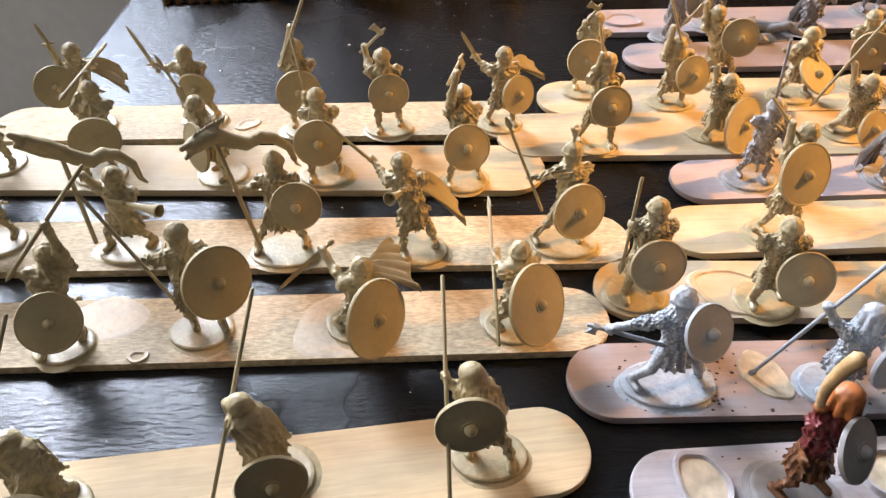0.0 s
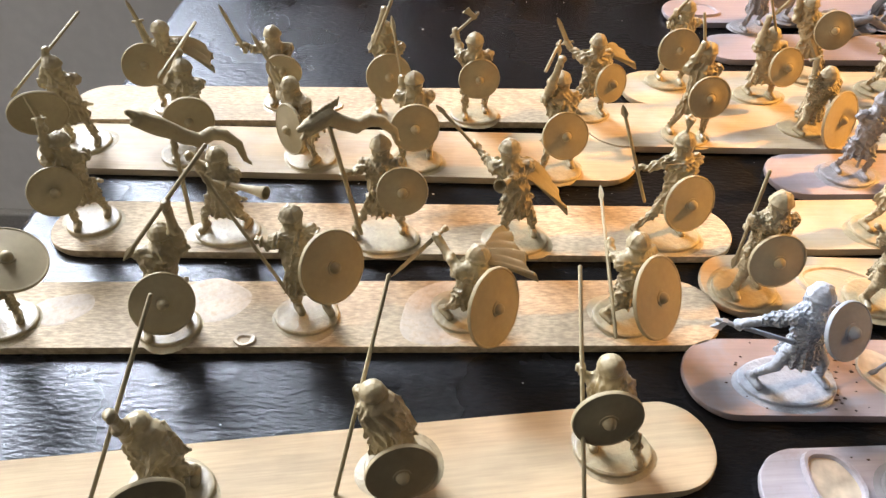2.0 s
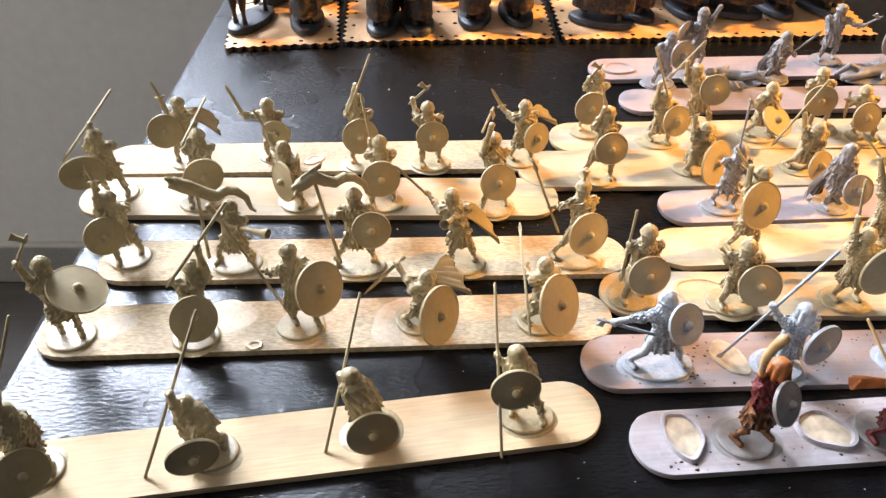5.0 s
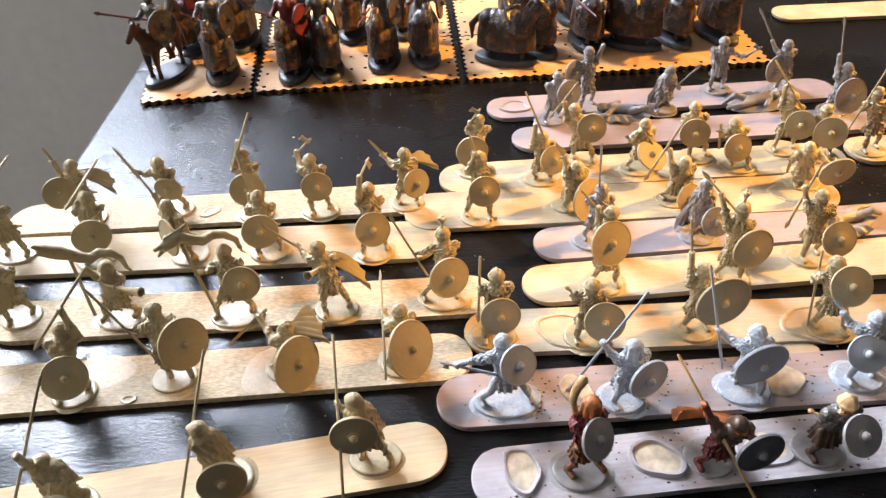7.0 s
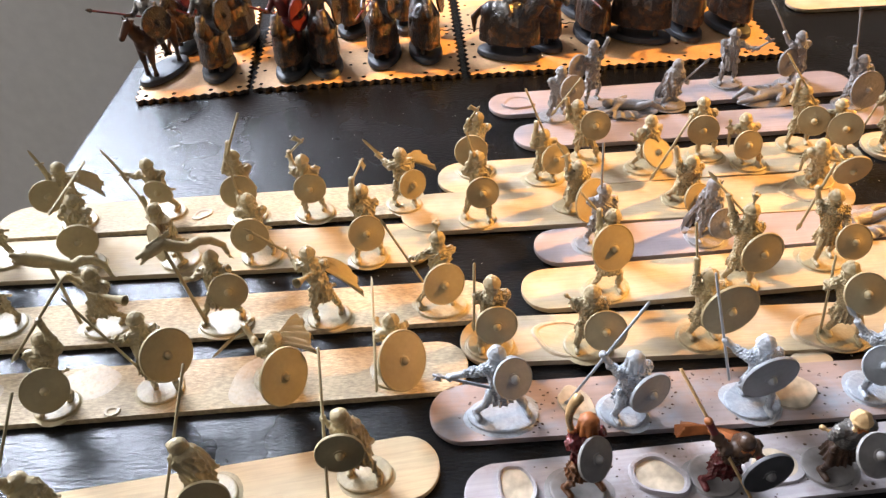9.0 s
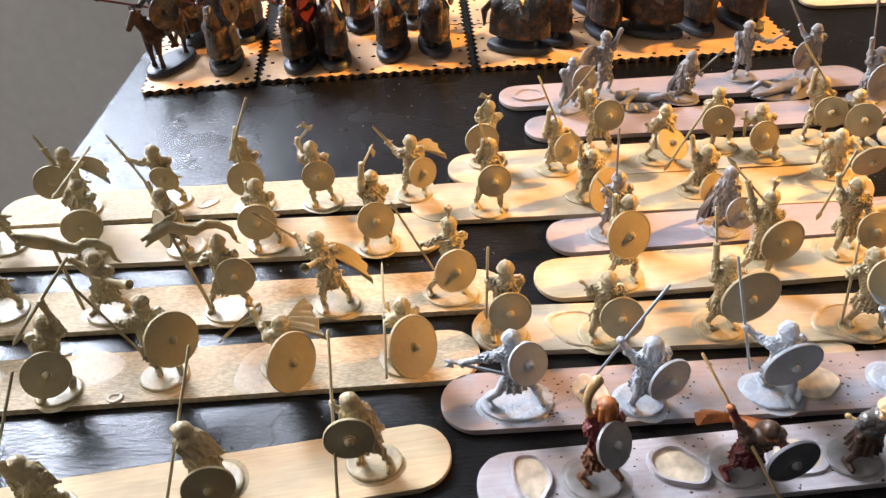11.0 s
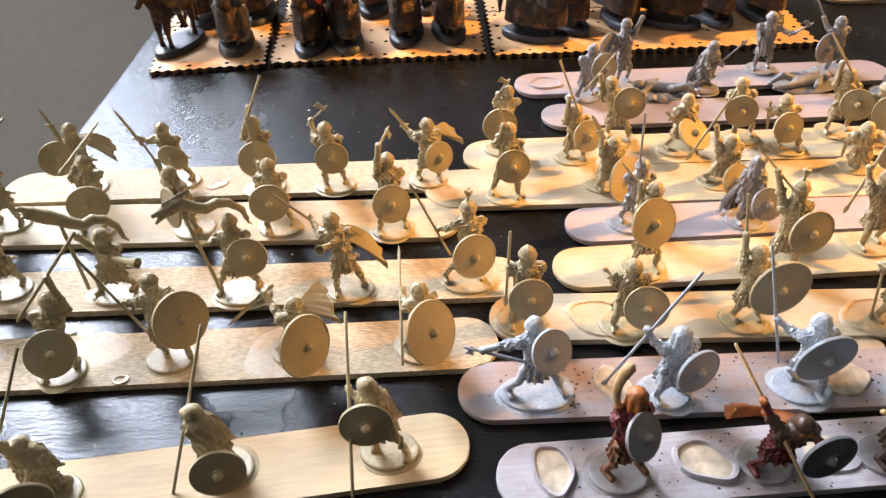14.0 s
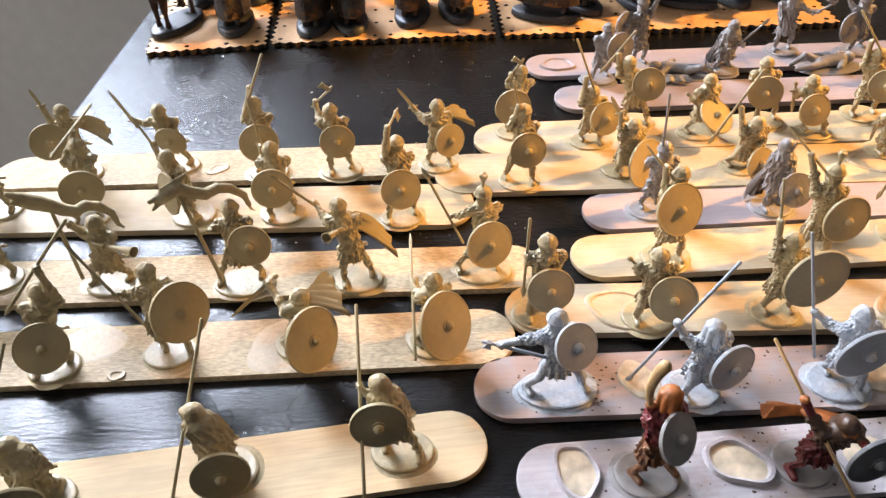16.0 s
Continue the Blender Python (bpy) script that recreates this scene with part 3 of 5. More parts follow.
def warrior(at, head, hand=None, tip=None, butt=None, cloak=None, horn=None, dragon=None, tail=None, shield=None, face=(10, 10), radius=5.5, mat="sand", weapon="spear", helm="round", mail=False, feet=None, spread=3.4, plain_end=False):
    """One cast foot figure on its round base; places in millimetres from the base's middle, heights from the table."""
    c = Cast()
    c.mail, c.cloth = mail, 0.0 if mail else 0.72
    c.foot_slot = FOOT if mat in ("sand", "blue") else None
    rng = random.Random(int(at[0] * 31 + at[1] * 17))
    z0 = STICK_T + 0.1
    head = Vector(head)
    head.z = max(15.0, min(head.z, 29.0))
    lean = Vector((head.x, head.y, 0))
    if lean.length > 6:
        head.x, head.y = head.x * 6 / lean.length, head.y * 6 / lean.length
    az = max(-35, min(35, face[0] * 0.6)) if shield else rng.uniform(-15, 15)
    ahead = heading(az)
    side = Vector((-ahead.y, ahead.x, 0))  # the figure's left hand
    if side.x < 0:
        side = -side
    c.neck = head.z - 1.2
    body = TORSO if mail or mat in PAINTED else BASE
    # base with a chamfered edge, set in a low skirt of glue
    n, rings = 30, []
    rx, ry = 5.9 + rng.uniform(-0.3, 0.5), 5.3 + rng.uniform(-0.3, 0.4)
    if feet:
        span = Vector((feet[1][0] - feet[0][0], feet[1][1] - feet[0][1]))
        rx = max(rx, span.length / 2 + 2.4)
    wob = [1 + 0.10 * math.sin(2 * t + at[0]) + 0.06 * math.sin(3 * t + at[1]) for t in [2 * math.pi * i / n for i in range(n)]]
    for k, z in ((1.17, 0.0), (1.13, 0.1), (1.05, 0.2)):
        rings.append([(rx * k * (w if k > 1.1 else 1) * math.cos(t), ry * k * (w if k > 1.1 else 1) * math.sin(t), z0 + z) for w, t in zip(wob, [2 * math.pi * i / n for i in range(n)])])
    for k, z in ((1.04, 0.22), (1.02, 0.75), (0.96, 0.95), (0.9, 0.9), (0.6, 1.1)):
        rings.append([(rx * k * math.cos(t), ry * k * math.sin(t), z0 + z) for t in [2 * math.pi * i / n for i in range(n)]])
    c.rings(rings, BASE)
    top = z0 + 0.9
    # legs
    squat = (head.z - 15.0) / 10.0
    hip_h = top + 6.1 + 5.3 * min(1.0, squat)
    hips = Vector((head.x * 0.35, head.y * 0.35, hip_h))
    chest = Vector((head.x * 0.8, head.y * 0.8, hip_h + (head.z - hip_h) * 0.55))
    stride = 2.6 + rng.uniform(0, 1.2)
    fwd = rng.choice((-1, 1)) * 1.6
    for s in (-1, 1):
        foot = side * s * stride + ahead * (fwd * s)
        if feet:
            foot = Vector((*feet[0 if s < 0 else 1], 0))
        foot.z = top + 0.5
        hip = hips + side * s * 1.5
        knee = (foot + hip) / 2 + ahead * 1.3 + side * s * 0.5
        c.limb(hip, knee, 1.5, 1.1, LEGS)
        c.limb(knee, foot + Vector((0, 0, 0.9)), 1.12, 0.75, LEGS)
        for k in (0.25, 0.5, 0.75):
            p = knee.lerp(foot + Vector((0, 0, 0.9)), k)
            c.limb(p - side * 0.7, p + side * 0.7 + Vector((0, 0, 0.5)), 0.5, 0.5, LEGS)
        c.limb(foot - ahead * 0.5, foot + ahead * 2.0, 1.0, 0.8, LEGS)
    # tunic, belt, torso
    drop = hips + Vector((0, 0, -2.6))
    skirt = LEGS if mat in PAINTED else body
    # pleated skirt with a turned hem
    n, rings = 84, []
    pleats = rng.choice((13, 15, 17))
    sway = rng.uniform(0, 6.3)
    for down, wide, deep in ((1.0, 2.5, 0.0), (0.0, 2.75, 0.12), (-1.5, 3.1, 0.3), (-3.2, 3.55, 0.42), (-4.3, 3.9, 0.5), (-4.55, 3.75, 0.5), (-4.5, 2.8, 0.2)):
        ring = []
        for t in [2 * math.pi * i / n for i in range(n)]:
            r = wide + deep * (1 - 2 * abs(math.sin(pleats * t / 2 + 0.35 * math.sin(2 * t + sway)))) + 0.12 * deep * math.sin(3 * t + sway)
            ring.append(hips + side * r * math.cos(t) + ahead * r * 0.87 * math.sin(t) + Vector((0, 0, down)))
        rings.append(ring)
    c.rings(rings[::-1])
    c.seg.append((hips, drop + Vector((0, 0, -1.5)), 3.3, skirt))
    c.limb(hips, chest, 2.85, 3.4, body, 0.85, side)
    c.limb(hips + Vector((0, 0, 0.7)), hips + Vector((0, 0, 1.3)), 2.95, 2.95, LEGS, 0.86, side)
    for k in range(7):
        a = 2 * math.pi * k / 7 + 0.4
        out = side * math.cos(a) * 2.7 + ahead * math.sin(a) * 2.2
        c.limb(hips + out * 0.95 + Vector((0, 0, 1.2)), chest + out * (1.0 + 0.12 * rng.random()) + side * rng.uniform(-0.8, 0.8), 0.4, 0.5, body, n=8)
    for k in range(8):
        a = 2 * math.pi * k / 8
        out = side * math.cos(a) * 2.0 + ahead * math.sin(a) * 1.7
        c.limb(head + out * 0.6 + Vector((0, 0, -1.6)), chest + out * 1.5 + Vector((0, 0, 0.6)), 0.5, 0.55, body, n=8)
    cloaked = helm == "hood" and mat not in PAINTED
    wide = 2.0 if cloaked else 3.3
    sh_l, sh_r = chest + side * wide + Vector((0, 0, 0.6 if cloaked else 0.9)), chest - side * wide + Vector((0, 0, 0.6 if cloaked else 0.9))
    c.limb(sh_l, sh_r, 1.4 if cloaked else 1.7, 1.4 if cloaked else 1.7, body)
    c.limb(chest + Vector((0, 0, 1.0)), head - Vector((0, 0, 1.5)), 1.5, 1.2, HEAD)
    # head
    c.ball(head, (1.3, 1.35, 1.95), HEAD)
    for k in range(5):
        root = head + ahead * 1.1 + side * (k - 2) * 0.5 + Vector((0, 0, -0.9))
        c.limb(root, root + ahead * 0.5 - side * (k - 2) * 0.15 + Vector((0, 0, -1.9)), 0.5, 0.25, HEAD)
    crown = head + Vector((0, 0, 0.5))
    if helm in ("round", "plume"):
        iron = WEAPON if mat in PAINTED else BASE
        c.ball(crown + Vector((0, 0, 0.1)), (2.0, 2.05, 2.0), iron)
        c.limb(crown + Vector((0, 0, 1.2)), crown + Vector((0, 0, 2.0)), 0.9, 0.35, iron)
        c.limb(crown + ahead * 1.8, head + ahead * 1.95 + Vector((0, 0, -0.6)), 0.32, 0.28, iron)
        for s in (-1, 1):
            c.limb(crown + side * s * 1.65 + ahead * 0.5 + Vector((0, 0, -0.2)), head + side * s * 1.45 + ahead * 0.9 + Vector((0, 0, -1.5)), 0.45, 0.35, iron, n=8)
        c.limb(crown - ahead * 1.2 + Vector((0, 0, -0.6)), crown - ahead * 1.3 + Vector((0, 0, -2.2)), 1.2, 1.5, body)
        for k in range(4):
            a = math.pi / 2 * k + radians(az)
            for t0, t1 in ((0, 35), (35, 68)):
                f0, f1 = radians(t0), radians(t1)
                c.limb(crown + Vector((2.08 * math.cos(f0) * math.cos(a), 2.08 * math.cos(f0) * math.sin(a), 0.1 + 2.0 * math.sin(f0))), crown + Vector((2.08 * math.cos(f1) * math.cos(a), 2.08 * math.cos(f1) * math.sin(a), 0.1 + 2.0 * math.sin(f1))), 0.22, 0.22, iron, n=6)
        for k in range(14):
            a = 2 * math.pi * k / 14
            b = 2 * math.pi * (k + 1) / 14
            rim = lambda q: crown + Vector((2.05 * math.cos(q), 2.1 * math.sin(q), -0.1))
            c.limb(rim(a), rim(b), 0.36, 0.36, iron, n=6)
    if helm == "plume":
        c.limb(crown + Vector((0, 0, 2.4)), crown + Vector((0, 0, 3.4)), 0.45, 0.4, BASE)
        for i in range(5):
            a = i * 1.26
            c.limb(crown + Vector((0, 0, 3.2)), crown + Vector((0.7 * math.cos(a), 0.7 * math.sin(a), 5.0 + 0.3 * (i % 2))), 0.4, 0.55, BASE)
    if helm == "hood":
        c.limb(head + Vector((0, 0, 0.3)), head - ahead * 0.8 + Vector((0, 0, -0.6)), 2.0, 2.0, HEAD if mat not in PAINTED else body)
        if mat not in PAINTED:
            # one cloak drawn over head and back, hanging in upright folds
            n, rings = 72, []
            hem = hips - ahead * 1.4 + Vector((0, 0, -1.8))
            folds = rng.choice((9, 11))
            sway = rng.uniform(0, 6.3)
            spine = head - ahead * 0.3
            for k, wide, deep in ((-0.16, 0.9, 0.0), (-0.10, 1.75, 0.0), (0.02, 2.2, 0.04), (0.13, 2.15, 0.1), (0.24, 2.9, 0.18), (0.36, 3.7, 0.25), (0.6, 3.9, 0.32), (0.85, 4.0, 0.42), (1.0, 4.25, 0.5), (1.01, 3.6, 0.3)):
                ring = []
                mid = spine.lerp(hem, k)
                for t in [2 * math.pi * i / n for i in range(n)]:
                    r = wide + deep * (1 - 2 * abs(math.sin(folds * t / 2 + 0.5 * math.sin(2 * t + sway) + 0.5 * k)))
                    ring.append(mid + side * r * math.cos(t) + ahead * r * 0.82 * math.sin(t))
                rings.append(ring)
            c.rings(rings[::-1])
            c.seg.append((head, hem, 3.0, body))
        else:
            c.limb(head - ahead * 0.9, chest - ahead * 1.4 + Vector((0, 0, 0.5)), 1.7, 2.3, body)
    if helm == "bare":
        for i in range(8):
            a = i * 0.785
            out = Vector((math.cos(a), math.sin(a), 0)) * 1.5
            c.limb(head + out + Vector((0, 0, 1.0)), head + out * 1.35 + Vector((0, 0, -1.8)), 0.75, 0.6, HEAD)
        c.ball(head + Vector((0, 0, 0.7)), (2.0, 2.1, 1.9), HEAD)

    def arm(shoulder, goal, bend):
        goal = Vector(goal)
        reach = goal - shoulder
        if reach.length > 12.0:
            shoulder = shoulder + reach.normalized() * (reach.length - 12.0) * 0.5
        elbow = shoulder.lerp(goal, 0.5) + Vector(bend) * max(0.0, 9.0 - (goal - shoulder).length) * 0.35
        c.limb(shoulder, elbow, 1.35, 1.05, body)
        for k in range(4):
            p = shoulder.lerp(elbow, 0.25 + 0.22 * k)
            q = Vector((rng.uniform(-1, 1), rng.uniform(-1, 1), rng.uniform(-1, 1))).normalized()
            c.limb(p - q * 0.6, p + q * 0.6, 0.95, 0.95, body, n=8)
        c.limb(elbow, goal, 1.0, 0.75, ARMS)
        c.limb(elbow.lerp(goal, 0.66), elbow.lerp(goal, 0.74), 0.95, 0.95, ARMS)
        c.ball(goal, (0.95, 0.95, 0.95), HEAD if mat in PAINTED else ARMS)
        for k in range(3):
            c.ball(goal + ahead * 0.6 + Vector((0, 0, 0.6 * (k - 1))), (0.45, 0.55, 0.36), HEAD if mat in PAINTED else ARMS)

    if hand is None:
        hand = (chest - side * 4.5 + ahead * 3.0)[:]
    hand = Vector(hand)
    right_side = (hand - chest).dot(side) < 1.5
    arm(sh_r if right_side else sh_l, hand, (0, 0.3, -0.9))
    # shield on the other arm
    if shield is not None:
        nrm = heading(*face)
        mid = Vector(shield)
        grip = mid - nrm * 1.9
        arm(sh_l if right_side else sh_r, grip, (0, 0.2, -0.8))
        c.disc(mid, nrm, radius * 1.0, SHIELD)
        c.limb(grip, mid - nrm * 0.5, 0.9, 0.9, ARMS)
    elif horn is None:
        arm(sh_l if right_side else sh_r, (sh_l if right_side else sh_r) + ahead * 3.5 + Vector((0, 0, -4.5)), (0, 0, -1))
    # weapons
    thin = 0.38
    if tip is not None and weapon in ("spear", "javelin"):
        tip, butt = Vector(tip), Vector(butt)
        d = (tip - butt).normalized()
        if weapon == "spear" and plain_end:
            c.limb(butt, tip, thin, thin * 0.95, n=8, hard=WEAPON)
        elif weapon == "javelin":
            c.limb(butt, tip - d * 2.0, thin * 1.15, thin * 1.1, n=8, hard=WEAPON)
            spear_head(c, tip, d, WEAPON, 0.75)
        else:
            c.limb(butt, tip - d * 3.0, thin, thin, n=8, hard=WEAPON)
            spear_head(c, tip, d, WEAPON, 0.8)
    if tip is not None and weapon == "sword":
        tip, butt = Vector(tip), Vector(butt)
        d = (tip - butt).normalized()
        across = d.cross(Vector((0, 1, 0.2)))
        length = max((tip - butt).length, 6.8)
        tip = butt + d * length
        c.limb(butt - d * 1.4, butt + d * 0.8, 0.4, 0.4, n=8, hard=WEAPON)
        c.limb(butt - d * 1.5, butt - d * 1.3, 0.65, 0.65, n=8, hard=WEAPON)
        c.limb(butt + d * 1.0 - across * 1.3, butt + d * 1.0 + across * 1.3, 0.35, 0.35, n=8, hard=WEAPON)
        blade(c, tip, butt + d * 1.0, across, 0.62, WEAPON)
    if tip is not None and weapon == "axe":
        tip, butt = Vector(tip), Vector(butt)
        d = (tip - butt).normalized()
        if (tip - butt).length < 7.5:
            tip = butt + d * 7.5
        c.limb(butt - d * 1.0, tip + d * 0.4, 0.45, 0.4, n=8, hard=WEAPON)
        out = d.cross(Vector((0, 1, 0.4))).normalized()
        if (abs(d.z) < 0.5 and out.z > 0) or (abs(d.z) >= 0.5 and out.x > 0):
            out = -out
        nn = d.cross(out)
        a = tip - d * 0.8
        c.rings([[a + d * w + out * o + nn * t, a - d * w * 1.25 + out * o + nn * t, a - d * w * 1.25 + out * o - nn * t, a + d * w + out * o - nn * t] for w, o, t in ((0.45, -0.55, 0.4), (0.5, 0.6, 0.38), (0.55, 1.8, 0.3), (0.95, 3.1, 0.1))], WEAPON)
    if weapon == "dragon":
        tip, butt = Vector(tip), Vector(butt)
        c.limb(butt, tip, 0.55, 0.5, n=8, hard=WEAPON)
        start, end = Vector(dragon), Vector(tail)
        mid = tip + Vector((0, 0, 0.4))
        pts = [start, start.lerp(mid, 0.55), mid, mid.lerp(end, 0.2) + Vector((0, 0, -0.8)), mid.lerp(end, 0.4) + Vector((0, 0, -0.9)), mid.lerp(end, 0.6) + Vector((0, 0, 1.2)), mid.lerp(end, 0.8) + Vector((0, 0, 1.6)), end, end + Vector((0.9, -0.4, -3.2)), end + Vector((1.9, -0.4, -4.2))]
        rad = (1.7, 2.0, 1.7, 1.6, 1.5, 1.4, 1.2, 0.95, 0.6, 0.35)
        for p, q, a, b in zip(pts, pts[1:], rad, rad[1:]):
            c.limb(p, q, a, b, WEAPON)
        d = (start - mid).normalized()
        c.limb(start + Vector((0, 0, 0.5)), start + d * 2.6 + Vector((0, 0, 0.7)), 1.1, 0.6, WEAPON)
        c.limb(start - Vector((0, 0, 0.7)), start + d * 2.2 - Vector((0, 0, 1.5)), 0.9, 0.5, WEAPON)
        for k in range(9):
            t = k / 8
            base = start.lerp(mid, t * 1.6) + Vector((0, 0, 1.2))
            c.limb(base, base - d * 0.9 + Vector((0, 0, 1.0 if shield is not None else 0.3)), 0.5, 0.2, WEAPON)
    if horn is not None:
        end = Vector(horn)
        if mat in PAINTED:
            start = hand
            bow = (start + end) / 2 + Vector((-2.2, 0, 0.5))
            for k in range(8):
                p = start.lerp(bow, k / 8).lerp(bow.lerp(end, k / 8), k / 8)
                q = start.lerp(bow, (k + 1) / 8).lerp(bow.lerp(end, (k + 1) / 8), (k + 1) / 8)
                c.limb(p, q, 0.65 + 0.07 * k, 0.72 + 0.07 * k, hard=WEAPON, n=10)
            arm(sh_r, start, (0, 0, -1))
        else:
            start = chest + ahead * 2.8 + Vector((0, 0, 0.5))
            arm(sh_l if right_side else sh_r, start.lerp(end, 0.3), (0, 0, -1))
            d = (end - start).normalized()
            u = d.orthogonal().normalized()
            w = d.cross(u)
            length = (end - start).length
            bell = []
            for t, r in ((0.0, 0.4), (0.35, 0.62), (0.65, 0.9), (0.88, 1.3), (1.0, 1.8), (1.03, 1.85), (1.04, 1.62), (0.92, 1.1), (0.8, 0.75)):
                bell.append([start + d * length * t + (u * math.cos(q) + w * math.sin(q)) * r * 0.78 for q in [2 * math.pi * i / 18 for i in range(18)]])
            c.rings(bell, WEAPON)
    if cloak is not None:
        hem = Vector(cloak)
        run = hem - chest
        flat = Vector((run.x, run.y, 0))
        flat = flat.normalized() if flat.length > 0.1 else -ahead
        across = Vector((-flat.y, flat.x, 0))
        spread = spread if mat != "grey" else 4.6
        c.sheet((sh_r - ahead * 1.4 + Vector((0, 0, 0.8)), sh_l - ahead * 1.4 + Vector((0, 0, 0.8))), (hem - across * spread, hem + across * spread * 0.8 + Vector((0, 0, 2.0))), Vector((0, 0, 1)) * 0.6 - ahead * 0.5, 5 if spread > 4 else 3, 0.95, 0.55, body, hard=SHIELD if mat == "sand" else HEAD if mat == "brown" else body)
    else:
        # cloth roll and strap over the shoulder
        c.limb(sh_r + ahead * 1.0, hips + side * 2.2 + ahead * 1.4, 0.6, 0.6, LEGS)
    # scabbard and pouch at the belt
    c.limb(hips + side * 3.0 + ahead * 0.5, hips + side * 4.0 - ahead * 3.0 + Vector((0, 0, -3.0)), 0.6, 0.5, LEGS)
    c.ball(hips - side * 2.7 + ahead * 1.0 + Vector((0, 0, -0.6)), (0.9, 0.8, 1.1), LEGS)
    c.place = (at[0] * MM, at[1] * MM, 0.0)
    words = "round shield" if shield is not None else "shieldless"
    c.label = f"{COATS[mat]} {HELMS[helm]} warrior miniature {WORDS[weapon]}, {words}" + (", cloak" if cloak is not None else "") + (", horn" if horn is not None else "")
    CASTS.append(c.build("warrior_figurine", PALETTE[mat], 0.23 if at[1] < 125 else 0.27, 0.085 if mail else 0.115, int(abs(at[0]) * 10)))
    c.category, c.group, c.turn = "miniature", "warrior miniatures on sticks", 0
    return c


def fallen(at, turn, mat="grey"):
    """A cast figure lying on its back on the stick."""
    c = Cast()
    z = STICK_T + 2.3
    c.limb((-4, 0, z), (3, 0, z + 0.5), 2.6, 3.0, BASE, 0.8, (0, 1, 0))
    c.ball((7.2, 0.5, z + 0.8), (2.2, 2.0, 2.0), HEAD)
    c.limb((3.5, 2.5, z + 0.5), (6, 5.5, z), 1.4, 1.1, BASE)
    c.limb((6, 5.5, z), (10, 6, z - 0.6), 1.1, 0.8, BASE)
    c.limb((3.5, -2.5, z + 0.5), (0.5, -5.5, z + 0.5), 1.4, 1.1, BASE)
    for s in (-1, 1):
        c.limb((-4, 1.4 * s, z), (-9, 2.4 * s, z + 2.2 * (s > 0)), 1.7, 1.3, BASE)
        c.limb((-9, 2.4 * s, z + 2.2 * (s > 0)), (-14, 2.0 * s, z - 0.7), 1.3, 0.9, BASE)
    c.sheet(((-2, 4, z - 1), (4, 4, z - 1)), ((-6, 8, z - 1.6), (6, 9, z - 1.6)), (0, 0, 1), 3, 0.5, 0.6, BASE)
    n = 26
    c.rings([[((11 + dx) * math.cos(t), (5.2 + dx) * math.sin(t), STICK_T + 0.1 + h) for t in [2 * math.pi * i / n for i in range(n)]] for dx, h in ((1.5, 0), (1.2, 0.4), (0, 0.6), (-1, 0.9))], BASE)
    c.place, c.turn = (at[0] * MM, at[1] * MM, 0.0), turn
    c.label, c.category, c.group = "unpainted grey plastic warrior miniature lying fallen on stick", "miniature", "warrior miniatures on sticks"
    CASTS.append(c.build("fallen_figurine", PALETTE[mat], 0.36, 0.15, int(at[0])))


warrior(at=(-96.0, 49.0), head=(0.8, -0.6, 22.7), hand=(1.9, -1.0, 28.8), tip=(7.3, 4.7, 44.0), butt=(-8.2, -11.5, 2.2), shield=(2.2, -6.2, 9.5), face=(41, 19), radius=5.7, mat="sand", weapon="spear", plain_end=True, helm="hood")
warrior(at=(-60.0, 54.0), head=(-3.5, 2.9, 15.1), hand=(-2.4, -3.2, 25.8), tip=(2.2, 8.4, 37.2), butt=(-12.0, -6.4, 2.2), shield=(-0.2, -6.9, 9.6), face=(25, -3), radius=5.6, mat="sand", weapon="spear", plain_end=True, helm="hood")
warrior(at=(-24.5, 60.0), head=(-3.8, 1.2, 19.4), hand=(-6.3, 2.8, 17.9), tip=(-2.0, 12.7, 32.6), butt=(-9.9, -5.6, 2.2), shield=(0.8, -5.6, 8.4), face=(17, 11), radius=5.7, mat="sand", weapon="spear", plain_end=True, helm="hood")
warrior(at=(10.2, 64.5), head=(-3.2, 0.3, 23.0), hand=(-7.3, 2.0, 20.6), tip=(-7.9, 12.2, 32.0), butt=(-6.3, -13.5, 5.8), shield=(-3.4, -5.0, 17.1), face=(7, 8), radius=5.5, mat="sand", weapon="spear", plain_end=True, helm="hood")
warrior(at=(-103.2, 88.1), head=(0.7, -0.7, 26.6), hand=(-2.3, -4.1, 30.3), tip=(0.1, -2.4, 34.6), butt=(-2.6, -4.3, 30.0), feet=((-3.3, 1.9), (2.3, 0.8)), shield=(8.0, -2.1, 20.9), face=(79, 61), radius=6.9, mat="sand", weapon="axe", helm="round")
warrior(at=(-71.5, 88.2), head=(1.8, 4.1, 22.1), hand=(5.5, 1.8, 31.0), tip=(-2.0, -3.7, 22.6), butt=(12.4, 7.2, 39.3), shield=(3.0, -4.9, 13.6), face=(31, 31), radius=5.7, mat="sand", weapon="javelin", helm="round")
warrior(at=(-45.6, 92.4), head=(-1.2, 3.7, 23.9), hand=(-7.2, 1.8, 19.7), tip=(-14.3, 0.1, 36.1), butt=(-3.3, 2.2, 5.2), feet=((-1.8, 1.4), (3.9, 1.4)), shield=(7.0, -2.9, 18.1), face=(49, 21), radius=6.9, mat="sand", weapon="spear", helm="round")
warrior(at=(-15.0, 94.7), head=(2.1, -2.0, 18.9), hand=(-5.6, 2.2, 19.9), tip=(-13.5, -4.1, 15.2), butt=(-5.1, 2.9, 19.9), cloak=(9.5, 1.6, 15.8), shield=(5.5, -9.8, 13.9), face=(56, 18), radius=7.4, mat="sand", weapon="sword", helm="round", spread=6.5)
